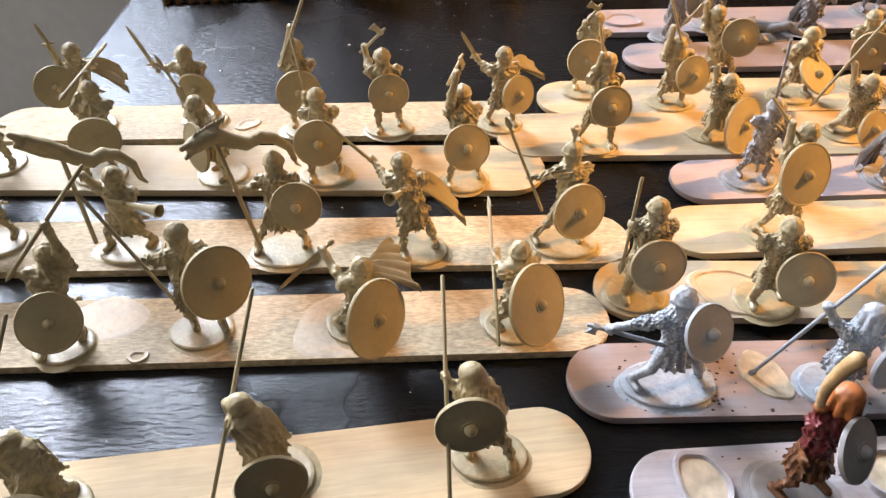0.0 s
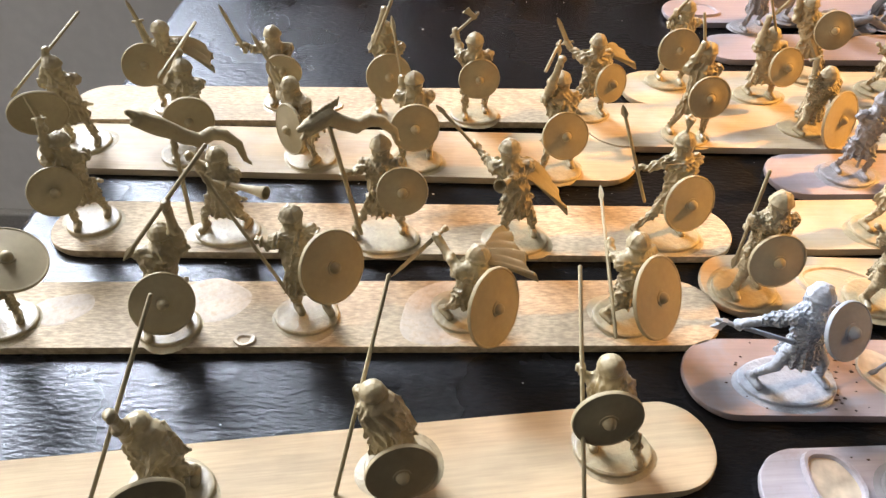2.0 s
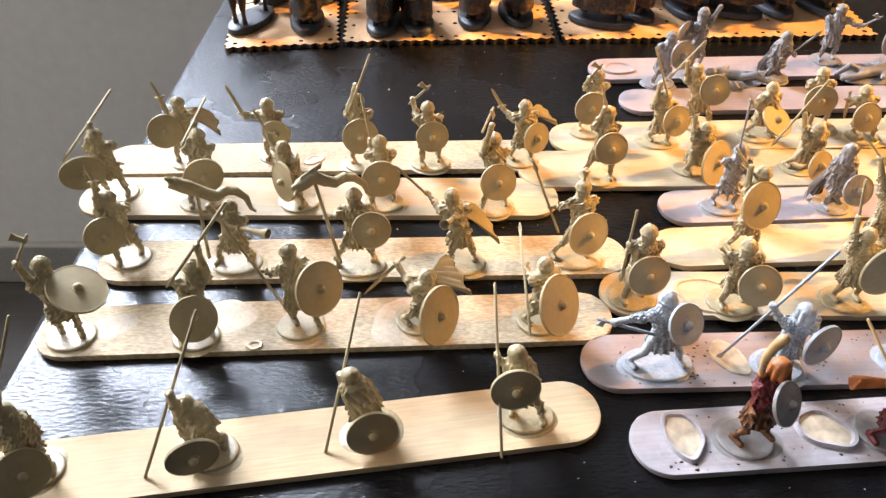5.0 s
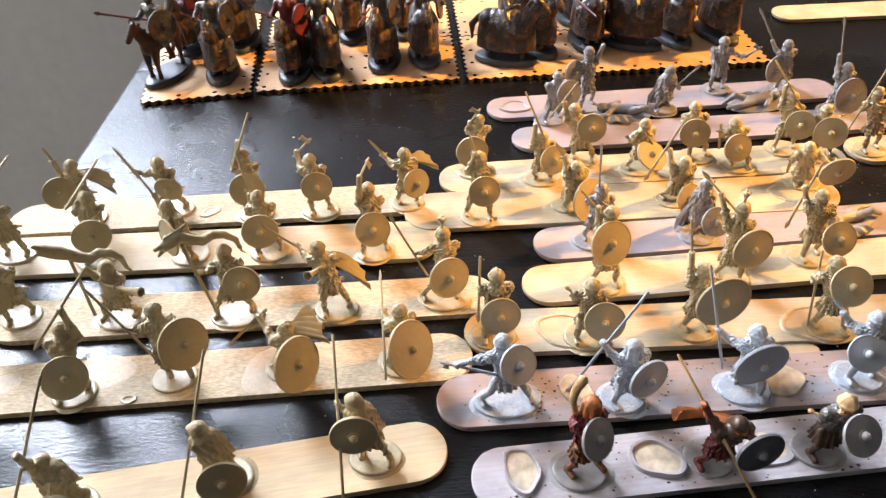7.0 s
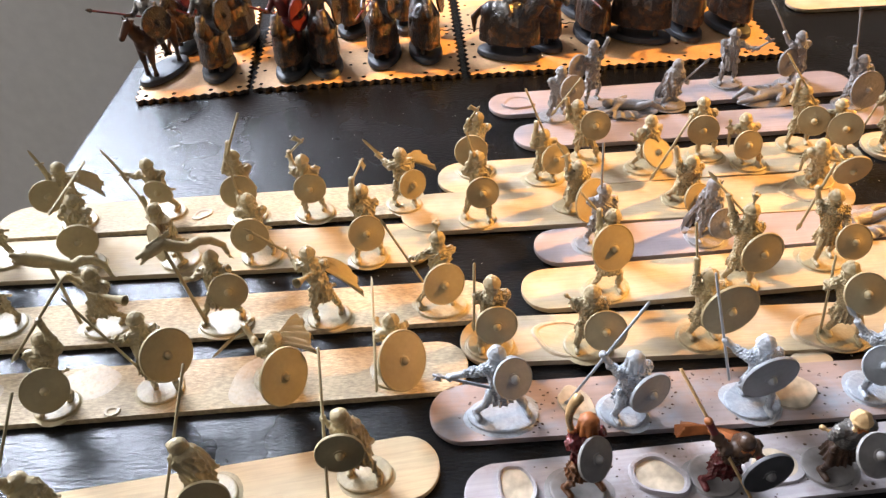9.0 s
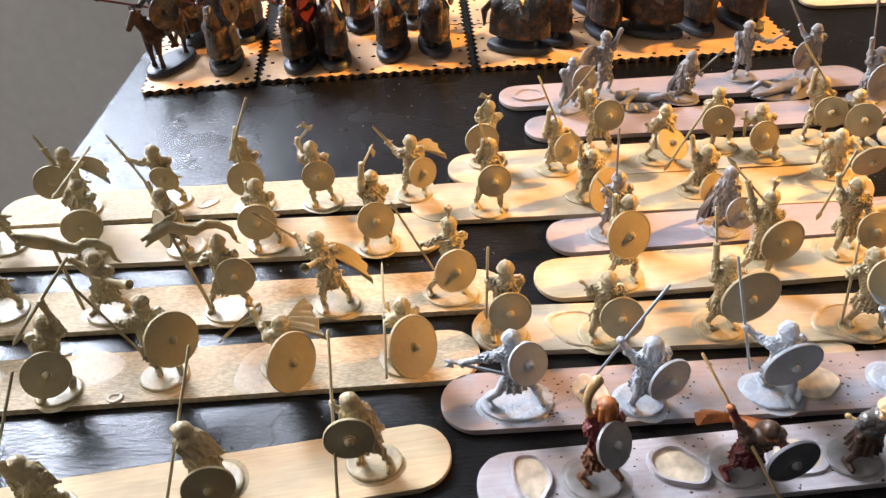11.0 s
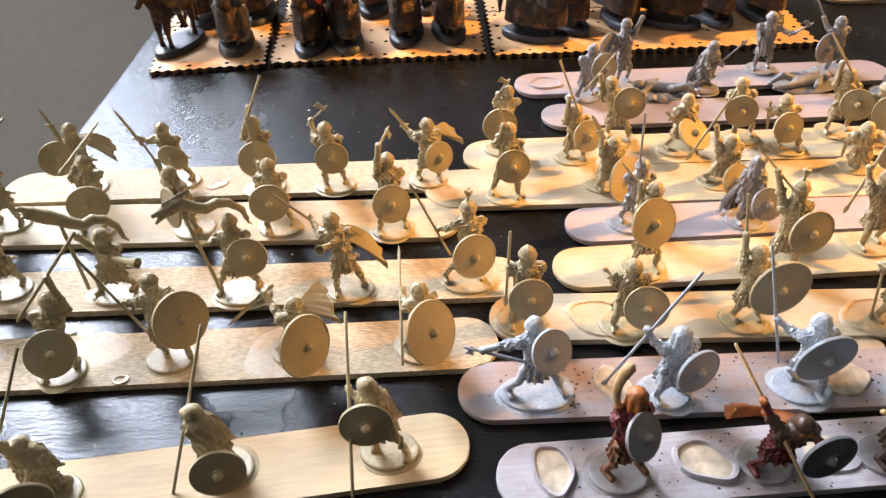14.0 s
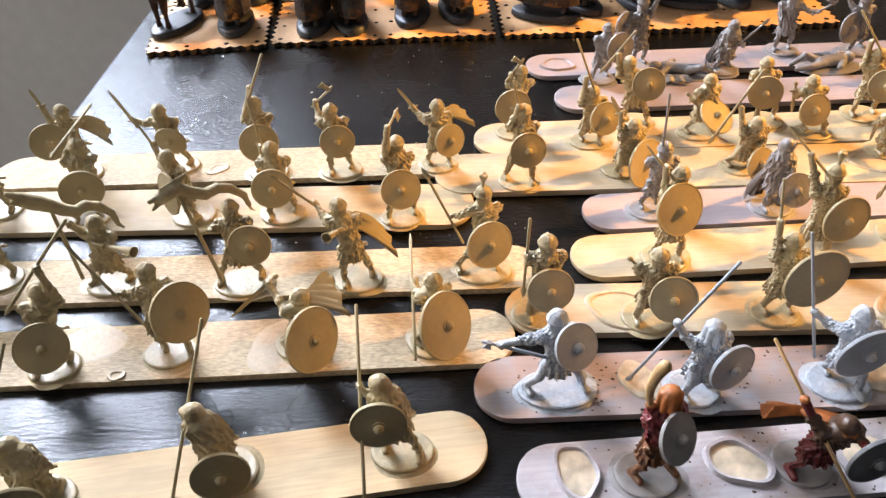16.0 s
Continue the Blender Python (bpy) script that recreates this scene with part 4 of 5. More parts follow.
warrior(at=(16.0, 94.9), head=(0.2, 1.9, 19.5), hand=(-4.2, 5.8, 16.5), tip=(-5.4, 17.0, 21.6), butt=(-3.7, -10.7, 8.3), shield=(3.4, -7.3, 15.2), face=(53, 28), radius=7.6, mat="sand", weapon="spear", helm="round")
warrior(at=(-98.0, 118.7), head=(-0.1, -1.2, 23.7), hand=(-1.3, -2.9, 30.2), tip=(-2.0, -3.2, 34.9), butt=(-1.2, -2.8, 29.4), shield=(-1.1, -7.3, 15.8), face=(34, 16), radius=5.3, mat="sand", weapon="sword", helm="round")
warrior(at=(-67.3, 116.7), head=(1.7, -1.2, 22.6), hand=(-2.8, -3.7, 24.9), tip=(-3.6, -6.9, 32.2), butt=(-7.2, -0.8, 5.1), horn=(12.4, -8.4, 19.8), dragon=(-6.5, -11.6, 37.8), tail=(6.4, -0.5, 25.6), feet=((-5.0, 0.7), (4.0, 2.1)), mat="sand", weapon="dragon", helm="round")
warrior(at=(-33.1, 116.2), head=(0.3, 1.6, 24.9), hand=(-6.8, -3.1, 21.6), tip=(-8.6, -4.4, 35.1), butt=(-4.3, -3.2, 6.3), dragon=(-11.1, -8.1, 35.4), tail=(2.4, 7.4, 24.9), feet=((-6.2, 0.4), (3.9, 2.9)), shield=(5.0, -4.6, 18.4), face=(8, 16), radius=5.2, mat="sand", weapon="dragon", helm="round")
warrior(at=(-3.9, 117.3), head=(-3.1, 2.0, 24.0), hand=(-10.0, 7.3, 21.6), tip=(-17.8, -0.1, 35.3), butt=(-3.1, 11.8, 9.9), cloak=(7.9, 5.1, 9.2), horn=(-4.9, -7.4, 22.0), mat="sand", weapon="spear", helm="round")
warrior(at=(28.3, 119.7), head=(-0.2, 2.3, 25.1), hand=(-8.4, 3.2, 18.2), tip=(-14.6, -0.8, 35.4), butt=(-5.2, 3.5, 9.2), feet=((-6.6, 0.8), (2.8, 1.7)), shield=(1.4, -6.0, 16.0), face=(24, 17), radius=6.0, mat="sand", weapon="spear", helm="plume")
warrior(at=(-112.0, 149.5), head=(0.4, -3.1, 25.1), hand=(-0.3, -2.4, 28.8), tip=(-7.4, -10.8, 21.0), butt=(-2.5, 20.4, 27.3), shield=(-3.8, -8.5, 15.4), face=(28, -14), radius=6.7, mat="sand", weapon="javelin", helm="round")
warrior(at=(-84.5, 145.1), head=(2.6, 2.9, 24.2), hand=(1.8, 4.9, 27.5), tip=(2.2, -10.2, 29.1), butt=(1.1, 20.2, 27.5), shield=(5.3, -7.2, 16.7), face=(24, 4), radius=5.8, mat="sand", weapon="javelin", helm="round")
warrior(at=(-53.9, 145.7), head=(-2.5, -1.7, 22.7), hand=(-7.1, 3.1, 24.3), tip=(-10.8, 3.0, 33.4), butt=(-4.2, -0.1, 21.7), shield=(-2.8, -7.0, 14.7), face=(-48, 9), radius=6.0, mat="sand", weapon="spear", helm="round")
warrior(at=(-28.1, 145.5), head=(0.1, -1.3, 24.7), hand=(-2.8, 0.9, 24.5), tip=(-5.1, 4.4, 37.9), butt=(-2.3, 0.5, 21.1), shield=(0.7, -8.8, 17.2), face=(11, 12), radius=5.6, mat="sand", weapon="spear", helm="round")
warrior(at=(6.0, 143.3), head=(-0.6, 4.0, 24.1), hand=(-1.9, -2.2, 32.9), tip=(-0.8, 14.7, 28.3), butt=(-3.6, 8.7, 25.1), shield=(0.7, -5.0, 15.3), face=(14, 22), radius=5.5, mat="sand", weapon="axe", helm="round")
warrior(at=(-94.5, 168.0), head=(2.4, -3.7, 25.7), hand=(-2.6, -3.8, 27.8), tip=(-3.8, -4.6, 33.9), butt=(-2.3, -3.9, 27.3), cloak=(11.7, -0.6, 15.5), shield=(-1.9, -8.1, 18.5), face=(29, 15), radius=5.4, mat="sand", weapon="sword", helm="round")
warrior(at=(-65.1, 171.4), head=(-0.1, -4.1, 23.7), hand=(-8.5, -4.3, 21.3), tip=(-10.6, -8.7, 33.6), butt=(-7.8, -5.1, 20.9), shield=(2.6, -8.5, 16.3), face=(-4, -7), radius=4.6, mat="sand", weapon="sword", helm="round")
warrior(at=(-36.2, 167.2), head=(-0.4, -0.8, 26.0), hand=(-0.3, -2.2, 32.3), tip=(-2.7, -6.8, 25.0), butt=(4.4, -0.7, 41.4), shield=(0.7, -7.3, 17.1), face=(13, 13), radius=5.7, mat="sand", weapon="javelin", helm="round")
warrior(at=(-14.0, 167.6), head=(-0.6, -3.0, 24.5), hand=(-5.5, 2.0, 25.1), tip=(-0.6, 1.5, 29.5), butt=(-5.7, 1.5, 24.5), shield=(0.9, -5.9, 16.0), face=(8, 8), radius=5.2, mat="sand", weapon="axe", helm="round")
warrior(at=(16.0, 170.0), head=(0.0, -2.2, 23.4), hand=(-7.4, 1.4, 21.8), tip=(-11.0, -3.9, 30.9), butt=(-6.8, 2.1, 20.8), cloak=(8.3, 3.5, 15.8), shield=(3.9, -7.6, 15.5), face=(34, 15), radius=4.9, mat="sand", weapon="sword", helm="round")
warrior(at=(40.1, 160.5), head=(0.5, -1.0, 26.1), hand=(-1.1, -1.9, 28.6), tip=(-2.8, -1.8, 36.0), butt=(0.3, -2.0, 23.2), shield=(1.7, -7.0, 17.3), face=(8, 14), radius=5.2, mat="sand", weapon="spear", plain_end=True, helm="round")
warrior(at=(71.6, 165.4), head=(1.4, -1.3, 18.2), hand=(-3.0, -1.4, 22.7), tip=(-6.2, -0.7, 27.8), butt=(-2.8, -1.5, 22.1), shield=(5.3, -7.3, 9.4), face=(38, 15), radius=7.3, mat="sand", weapon="sword", helm="round", mail=True)
warrior(at=(107.2, 166.7), head=(1.6, -1.7, 17.7), hand=(-3.9, -0.6, 22.5), tip=(-10.2, 1.8, 9.0), butt=(-0.9, -1.8, 34.8), shield=(3.2, -7.7, 8.0), face=(25, 19), radius=4.9, mat="sand", weapon="javelin", helm="round", mail=True)
warrior(at=(154.2, 174.0), head=(-1.0, -0.5, 16.3), hand=(-5.4, 0.7, 11.9), tip=(-5.5, 0.8, 6.2), butt=(-5.4, 0.7, 12.5), shield=(5.8, -10.0, 12.5), face=(3, -11), radius=6.0, mat="sand", weapon="sword", helm="round")
warrior(at=(40.8, 188.4), head=(0.8, -1.0, 24.0), hand=(-2.2, -1.9, 24.0), tip=(1.0, -2.1, 28.6), butt=(-3.1, -1.8, 22.5), shield=(-1.8, -10.9, 17.4), face=(9, 11), radius=5.6, mat="sand", weapon="axe", helm="round")
warrior(at=(64.1, 181.8), head=(-0.9, -0.9, 20.2), hand=(-3.4, -1.5, 25.6), tip=(-7.1, -0.9, 37.6), butt=(-0.1, -2.0, 20.4), shield=(3.0, -6.6, 14.4), face=(20, 17), radius=5.2, mat="sand", weapon="spear", plain_end=True, helm="round")
warrior(at=(80.6, 193.7), head=(-4.5, -0.0, 23.3), hand=(-8.3, -0.2, 26.6), tip=(-13.4, 1.0, 19.5), butt=(-4.3, -1.1, 34.4), shield=(1.0, -6.4, 19.3), face=(-0, 17), radius=5.2, mat="sand", weapon="javelin", helm="round")
warrior(at=(99.2, 186.4), head=(0.5, -1.2, 21.0), hand=(-3.9, -0.9, 14.7), tip=(1.5, -2.6, 9.7), butt=(-4.4, -0.7, 15.4), shield=(2.7, -7.1, 12.6), face=(37, 52), radius=5.9, mat="sand", weapon="sword", helm="round")
warrior(at=(122.7, 193.0), head=(-3.7, 0.4, 22.3), hand=(-7.2, 0.8, 19.1), shield=(-3.9, -4.9, 15.1), face=(-7, 10), radius=5.4, mat="sand", weapon="none", helm="round")
warrior(at=(135.8, 185.6), head=(-4.1, 0.9, 19.4), hand=(-8.6, 1.9, 16.4), tip=(-7.7, 1.5, 8.6), butt=(-8.6, 1.9, 17.3), shield=(-3.6, -4.9, 13.0), face=(9, 18), radius=5.1, mat="sand", weapon="sword", helm="round")
warrior(at=(155.6, 196.0), head=(-1.5, -0.3, 23.6), hand=(-4.8, 0.3, 28.0), tip=(-9.5, 2.9, 36.8), butt=(1.1, -2.9, 21.4), shield=(0.5, -7.1, 16.4), face=(-16, 17), radius=5.2, mat="sand", weapon="spear", plain_end=True, helm="round")
warrior(at=(167.3, 190.0), head=(-2.6, 0.3, 21.1), hand=(-7.0, 1.7, 15.5), tip=(-2.2, -1.0, 6.6), butt=(-7.5, 1.9, 16.0), shield=(-2.1, -5.8, 15.6), face=(-16, 19), radius=5.6, mat="sand", weapon="sword", helm="round")
warrior(at=(186.5, 193.1), head=(-3.4, 1.0, 25.1), hand=(-6.4, 1.7, 20.5), tip=(-8.8, 3.3, 7.4), butt=(-3.6, -0.1, 36.0), mat="sand", weapon="spear", plain_end=True, helm="round")
warrior(at=(76.4, 145.3), head=(0.6, -1.2, 22.8), hand=(-0.5, -1.9, 19.9), tip=(-1.1, -1.8, 39.7), butt=(0.3, -2.1, 6.1), mat="grey", weapon="spear", plain_end=True, helm="round")
warrior(at=(110.1, 146.1), head=(-0.7, -0.8, 22.9), hand=(-0.2, -2.1, 20.6), tip=(0.9, -2.6, 25.5), butt=(-2.3, -1.2, 13.2), cloak=(-3.5, 4.9, 2.8), shield=(2.2, -7.5, 13.1), face=(9, 24), radius=4.8, mat="grey", weapon="sword", helm="hood")
warrior(at=(75.9, 124.3), head=(-0.5, -0.9, 29.9), hand=(-4.3, -0.8, 31.3), tip=(-9.1, 0.6, 36.3), butt=(-0.9, -1.8, 26.7), shield=(-0.6, -6.1, 22.6), face=(25, 22), radius=6.6, mat="sand", weapon="spear", plain_end=True, helm="round")
warrior(at=(113.0, 124.5), head=(-0.8, -0.7, 28.7), hand=(-7.0, 1.4, 32.9), tip=(-12.6, 4.3, 38.9), butt=(3.4, -4.0, 22.1), shield=(1.9, -7.8, 19.9), face=(13, 8), radius=6.2, mat="sand", weapon="spear", helm="plume", mail=True)
warrior(at=(141.0, 133.6), head=(-1.7, -0.1, 24.9), hand=(-6.7, 1.7, 27.3), tip=(-8.2, 3.0, 11.2), butt=(-4.7, 0.5, 35.9), shield=(2.6, -8.6, 15.7), face=(4, 27), radius=5.2, mat="sand", weapon="javelin", helm="round", mail=True)
warrior(at=(41.4, 104.0), head=(0.5, -1.1, 25.2), hand=(-3.9, -1.6, 22.3), tip=(-4.4, -1.6, 9.2), butt=(-3.8, -1.6, 32.6), shield=(1.4, -6.2, 15.5), face=(7, 15), radius=5.5, mat="sand", weapon="spear", helm="round", mail=True)
warrior(at=(67.3, 102.5), head=(-0.3, -0.9, 21.9), hand=(-5.0, -0.7, 19.5), tip=(1.4, -2.5, 13.6), butt=(-5.7, -0.5, 20.2), shield=(2.8, -7.0, 14.5), face=(-2, 23), radius=5.5, mat="sand", weapon="sword", helm="round", mail=True)
warrior(at=(97.7, 103.9), head=(-1.3, -0.5, 24.4), hand=(-5.1, 0.3, 29.8), tip=(-6.8, 1.1, 40.3), butt=(-4.1, -0.2, 23.4), feet=((-2.8, 0.4), (3.2, 0.4)), shield=(2.7, -8.0, 19.7), face=(12, 3), radius=7.7, mat="sand", weapon="spear", plain_end=True, helm="round", mail=True)
warrior(at=(134.4, 102.1), head=(-3.5, 1.2, 25.0), hand=(-7.4, 2.6, 19.8), tip=(-7.3, 3.1, 28.3), butt=(-4.8, 1.2, -1.7), shield=(-2.0, -5.9, 23.4), face=(-3, 31), radius=5.4, mat="sand", weapon="spear", plain_end=True, helm="round", mail=True)
warrior(at=(43.2, 80.3), head=(-1.5, -0.8, 24.7), hand=(-12.6, -0.6, 17.6), tip=(-15.8, -0.3, 18.0), butt=(-4.4, -1.7, 15.2), feet=((-6.5, -0.1), (5.6, 0.7)), shield=(2.0, -6.3, 22.7), face=(30, 30), radius=4.9, mat="blue", weapon="axe", helm="round", mail=True)
warrior(at=(72.8, 80.1), head=(0.5, -1.2, 21.9), hand=(-6.7, 0.4, 22.6), tip=(-14.2, 3.2, 0.6), butt=(0.9, -2.5, 41.1), shield=(3.3, -7.7, 17.8), face=(25, 6), radius=5.4, mat="blue", weapon="spear", helm="bare", mail=True)
warrior(at=(104.5, 81.7), head=(-1.2, -0.4, 23.0), hand=(-8.9, 3.3, 21.0), tip=(-13.5, 6.3, 39.3), butt=(-6.3, 1.6, 9.0), feet=((-2.1, 3.6), (2.6, -3.4)), shield=(-1.0, -6.5, 18.3), face=(12, -4), radius=6.9, mat="blue", weapon="spear", plain_end=True, helm="round", mail=True)
warrior(at=(135.0, 84.3), head=(-1.5, -0.1, 23.2), hand=(-8.0, 3.7, 22.4), tip=(-10.7, 5.9, 25.7), butt=(3.4, -5.2, 11.4), shield=(-3.6, -4.8, 16.3), face=(-11, 36), radius=4.8, mat="blue", weapon="spear", helm="round", mail=True)
warrior(at=(58.6, 58.7), head=(0.4, -1.2, 27.4), hand=(-2.8, -1.2, 25.4), horn=(-2.7, -3.3, 37.9), feet=((-2.8, -0.5), (4.6, 1.1)), shield=(1.5, -6.8, 23.1), face=(43, 30), radius=4.7, mat="red", weapon="none", helm="bare")
warrior(at=(89.6, 61.2), head=(3.2, -3.1, 18.3), hand=(-4.4, 0.4, 21.6), tip=(-9.8, 7.0, 30.5), butt=(6.5, -12.0, 4.0), cloak=(-7.8, 3.4, 13.0), spread=1.7, shield=(5.5, -10.5, 17.8), face=(13, 3), radius=5.6, mat="brown", weapon="spear", plain_end=True, helm="hood")
warrior(at=(115.5, 62.6), head=(1.1, -2.1, 21.3), hand=(-2.6, -0.5, 15.2), tip=(5.5, -6.7, 14.6), butt=(-3.2, -0.1, 15.5), shield=(2.2, -9.2, 19.2), face=(16, 41), radius=4.7, mat="rust", weapon="sword", helm="round", mail=True)
warrior(at=(72.8, 224.1), head=(1.5, -1.3, 21.6), hand=(-0.7, -1.9, 16.9), shield=(5.3, -7.0, 17.4), face=(24, 12), radius=5.3, mat="grey", weapon="none", helm="round")
warrior(at=(88.2, 233.4), head=(-0.8, -0.9, 26.8), hand=(4.0, -2.9, 30.5), shield=(-6.7, -4.7, 20.3), face=(39, 7), radius=5.0, mat="grey", weapon="none", helm="round")
warrior(at=(118.2, 230.0), head=(1.2, -1.5, 19.9), hand=(4.9, -3.8, 13.5), tip=(11.3, -5.9, 24.3), butt=(2.3, -2.9, 12.0), cloak=(-2.3, 4.0, 2.9), mat="grey", weapon="spear", helm="hood")
warrior(at=(145.0, 245.0), head=(-0.6, -0.9, 23.6), hand=(7.6, -5.3, 19.5), tip=(11.7, -7.0, 23.4), butt=(6.7, -4.9, 18.7), mat="grey", weapon="axe", helm="round")
warrior(at=(171.8, 243.4), head=(-1.5, -0.3, 21.6), hand=(-7.6, 1.6, 23.1), tip=(-14.6, 5.2, 36.1), butt=(-5.7, 0.6, 20.1), shield=(-5.4, -4.0, 13.0), face=(26, 10), radius=5.6, mat="grey", weapon="spear", helm="round")
warrior(at=(185.8, 223.6), head=(-0.0, -1.1, 20.7), hand=(-4.2, 0.0, 26.0), tip=(-6.0, 1.1, 41.2), butt=(-1.6, -1.4, 12.7), shield=(1.2, -7.6, 12.3), face=(13, 15), radius=7.0, mat="grey", weapon="spear", helm="round")

fallen((101.0, 227.5), 172)
fallen((158.0, 231.0), 10)
fallen((158.0, 150.0), 200)

# ---- cavalry on laser-cut trays ----


def tray(x, y, turn, width, depth, label):
    """A thin board tray with scalloped, burnt edges and pierced peg holes; x, y its front corner in millimetres."""
    bm = bmesh.new()
    pitch, amp, t = 4.4, 0.8, 1.9
    outline = []

    def run(p, q, out):
        p, q = Vector(p), Vector(q)
        n = max(2, round((q - p).length / pitch)) * 4
        for i in range(n):
            outline.append(p.lerp(q, i / n) + Vector(out) * amp * math.sin(2 * math.pi * i / 4))

    run((0, 0), (width, 0), (0, -1))
    run((width, 0), (width, depth), (1, 0))
    run((width, depth), (0, depth), (0, 1))
    run((0, depth), (0, 0), (-1, 0))
    loops = [outline]
    rng = random.Random(int(x + 500))
    holes = []
    cols = max(1, round(width / 46))
    for c_ in range(cols):
        x0, x1 = width * c_ / cols, width * (c_ + 1) / cols
        for k in range(4):
            yy = 3.6 + (depth - 7.2) * k / 3
            for xx in (x0 + 3.4, x1 - 3.4):
                holes.append((xx + rng.uniform(-0.4, 0.4), yy + rng.uniform(-0.5, 0.5)))
        for k in (1, 2):
            holes.append((x0 + (x1 - x0) * k / 3, 3.4))
            holes.append((x0 + (x1 - x0) * k / 3, depth - 3.4))
    for hx, hy in holes:
        r = rng.uniform(0.75, 1.15)
        loops.append([Vector((hx + r * math.cos(2 * math.pi * i / 10), hy + r * math.sin(2 * math.pi * i / 10))) for i in range(10)])
    edges = []
    for loop in loops:
        vs = [bm.verts.new((p.x * MM, p.y * MM, t * MM)) for p in loop]
        edges += [bm.edges.new((vs[i], vs[(i + 1) % len(vs)])) for i in range(len(vs))]
    bmesh.ops.triangle_fill(bm, edges=edges, use_beauty=True, use_dissolve=False)
    top = list(bm.faces)
    for f in top:
        f.normal_update()
        if f.normal.z < 0:
            f.normal_flip()
    for e in edges:
        a, b = e.verts
        lower = [bm.verts.new((v.co.x, v.co.y, 0)) for v in (a, b)]
        wall = bm.faces.new((a, b, lower[1], lower[0]))
        wall.material_index = 1
    ob = link_mesh("movement_tray", bm, [M_MDF, M_BURNT])
    ob.matrix_world = pose(x * MM, y * MM, 0.0001, 0, 0, turn)
    return tagged(ob, label, "movement tray", "movement trays behind the sticks")


TRAY = "laser-cut board tray with scalloped burnt edges under cavalry"
tray(-102.0, 253.6, 6.5, 47.0, 46.0, TRAY)
tray(-107.5, 300.5, 6.5, 47.0, 46.0, TRAY)
tray(-53.0, 260.0, 3.0, 90.0, 46.0, TRAY)
tray(-55.5, 307.0, 3.0, 90.0, 46.0, TRAY)
tray(41.0, 263.8, 2.6, 136.0, 46.0, TRAY)
tray(39.0, 310.8, 2.6, 136.0, 46.0, TRAY)


def cavalry(at, turn, dark=False, lance=True, red=False, lower=0.0, barded=True):
    """One cast horse and rider on an oval base."""
    c = Cast()
    rng = random.Random(int(at[0] * 3 + at[1]))
    z = 2.8
    n = 30
    c.rings([[(12.5 * k * math.cos(t), 6.3 * k * math.sin(t), z + h) for t in [2 * math.pi * i / n for i in range(n)]] for k, h in ((1.03, 0), (1.0, 1.6), (0.95, 2.0), (0.6, 2.3))], 0)
    g = z + 2.0
    for sx, sy, lift in ((6.5, 2.0, rng.choice((0, 3.5))), (6.5, -2.0, 0), (-6.5, 2.0, 0), (-6.5, -2.0, rng.choice((0, 2.0)))):
        hip = Vector((sx, sy, g + 11.5))
        knee = Vector((sx + (2.5 if lift else 0.6) * (1 if sx > 0 else -1.2), sy, g + 6.0 + lift))
        hoof = Vector((sx + (0.5 if sx > 0 else -0.5), sy, g + 0.8 + lift))
        c.limb(hip, knee, 2.2, 1.2, 1)
        c.limb(knee, hoof + Vector((0, 0, 1.2)), 1.1, 0.8, 1)
        c.limb(hoof + Vector((0, 0, 0.8)), hoof, 0.9, 1.2, 1)
    c.limb((-6.5, 0, g + 13.5), (6.0, 0, g + 13.0), 4.2, 4.0, 1, 0.9, (0, 0, 1))
    c.ball((-7, 0, g + 14), (4.0, 4.1, 4.2), 1)
    c.limb((7.0, 0, g + 14.5), (12.0, 0, g + 21.5), 3.3, 2.1, 1, 0.75, (1, 0, 1))
    c.limb((12.0, 0, g + 22.0), (16.0, 0, g + 18.6), 1.9, 1.2, 1)
    for s in (-1, 1):
        c.limb((11.6, s * 0.9, g + 23.4), (11.8, s * 1.1, g + 25.0), 0.6, 0.3, 1)
    for k in range(6):
        p = Vector((7.0 + k * 0.8, 0.0, g + 17.5 + k * 1.1))
        c.limb(p, p + Vector((-1.6, rng.uniform(-1, 1), -0.4)), 0.8, 0.6, 2)
    c.limb((-10.5, 0, g + 15.5), (-14.0, 0.6, g + 11.0), 1.0, 1.5, 2)
    c.limb((-14.0, 0.6, g + 11.0), (-14.0, 0.3, g + 5.5), 1.5, 0.5, 2)
    if barded:
        # scale trapper hanging over chest, flanks and rump
        n = 28
        trap = []
        for z_, rx_, ry_ in ((g + 17.2, 7.0, 3.0), (g + 14.5, 10.8, 5.0), (g + 10.0, 11.4, 5.6), (g + 3.6, 11.9, 6.0), (g + 3.0, 10.4, 4.8)):
            trap.append([((rx_ + 0.35 * math.sin(7 * t + z_)) * math.cos(t), (ry_ + 0.3 * math.sin(9 * t)) * math.sin(t), z_) for t in [2 * math.pi * i / n for i in range(n)]])
        c.rings(trap[::-1])
        for k in range(9):
            t = 2 * math.pi * k / 9
            c.seg.append((Vector((9.5 * math.cos(t), 4.6 * math.sin(t), g + 15.0)), Vector((10.4 * math.cos(t), 5.0 * math.sin(t), g + 5.0)), 1.6, 5))
        c.limb((7.4, 0, g + 14.5), (12.2, 0, g + 20.5), 3.9, 2.5, 5, 0.8, (1, 0, 1))
        c.limb((12.4, 0, g + 22.2), (15.0, 0, g + 20.0), 2.05, 1.6, 5)
    # saddle cloth, rider
    c.limb((-3.5, 0, g + 14.4), (2.5, 0, g + 14.4), 4.4, 4.4, 3)
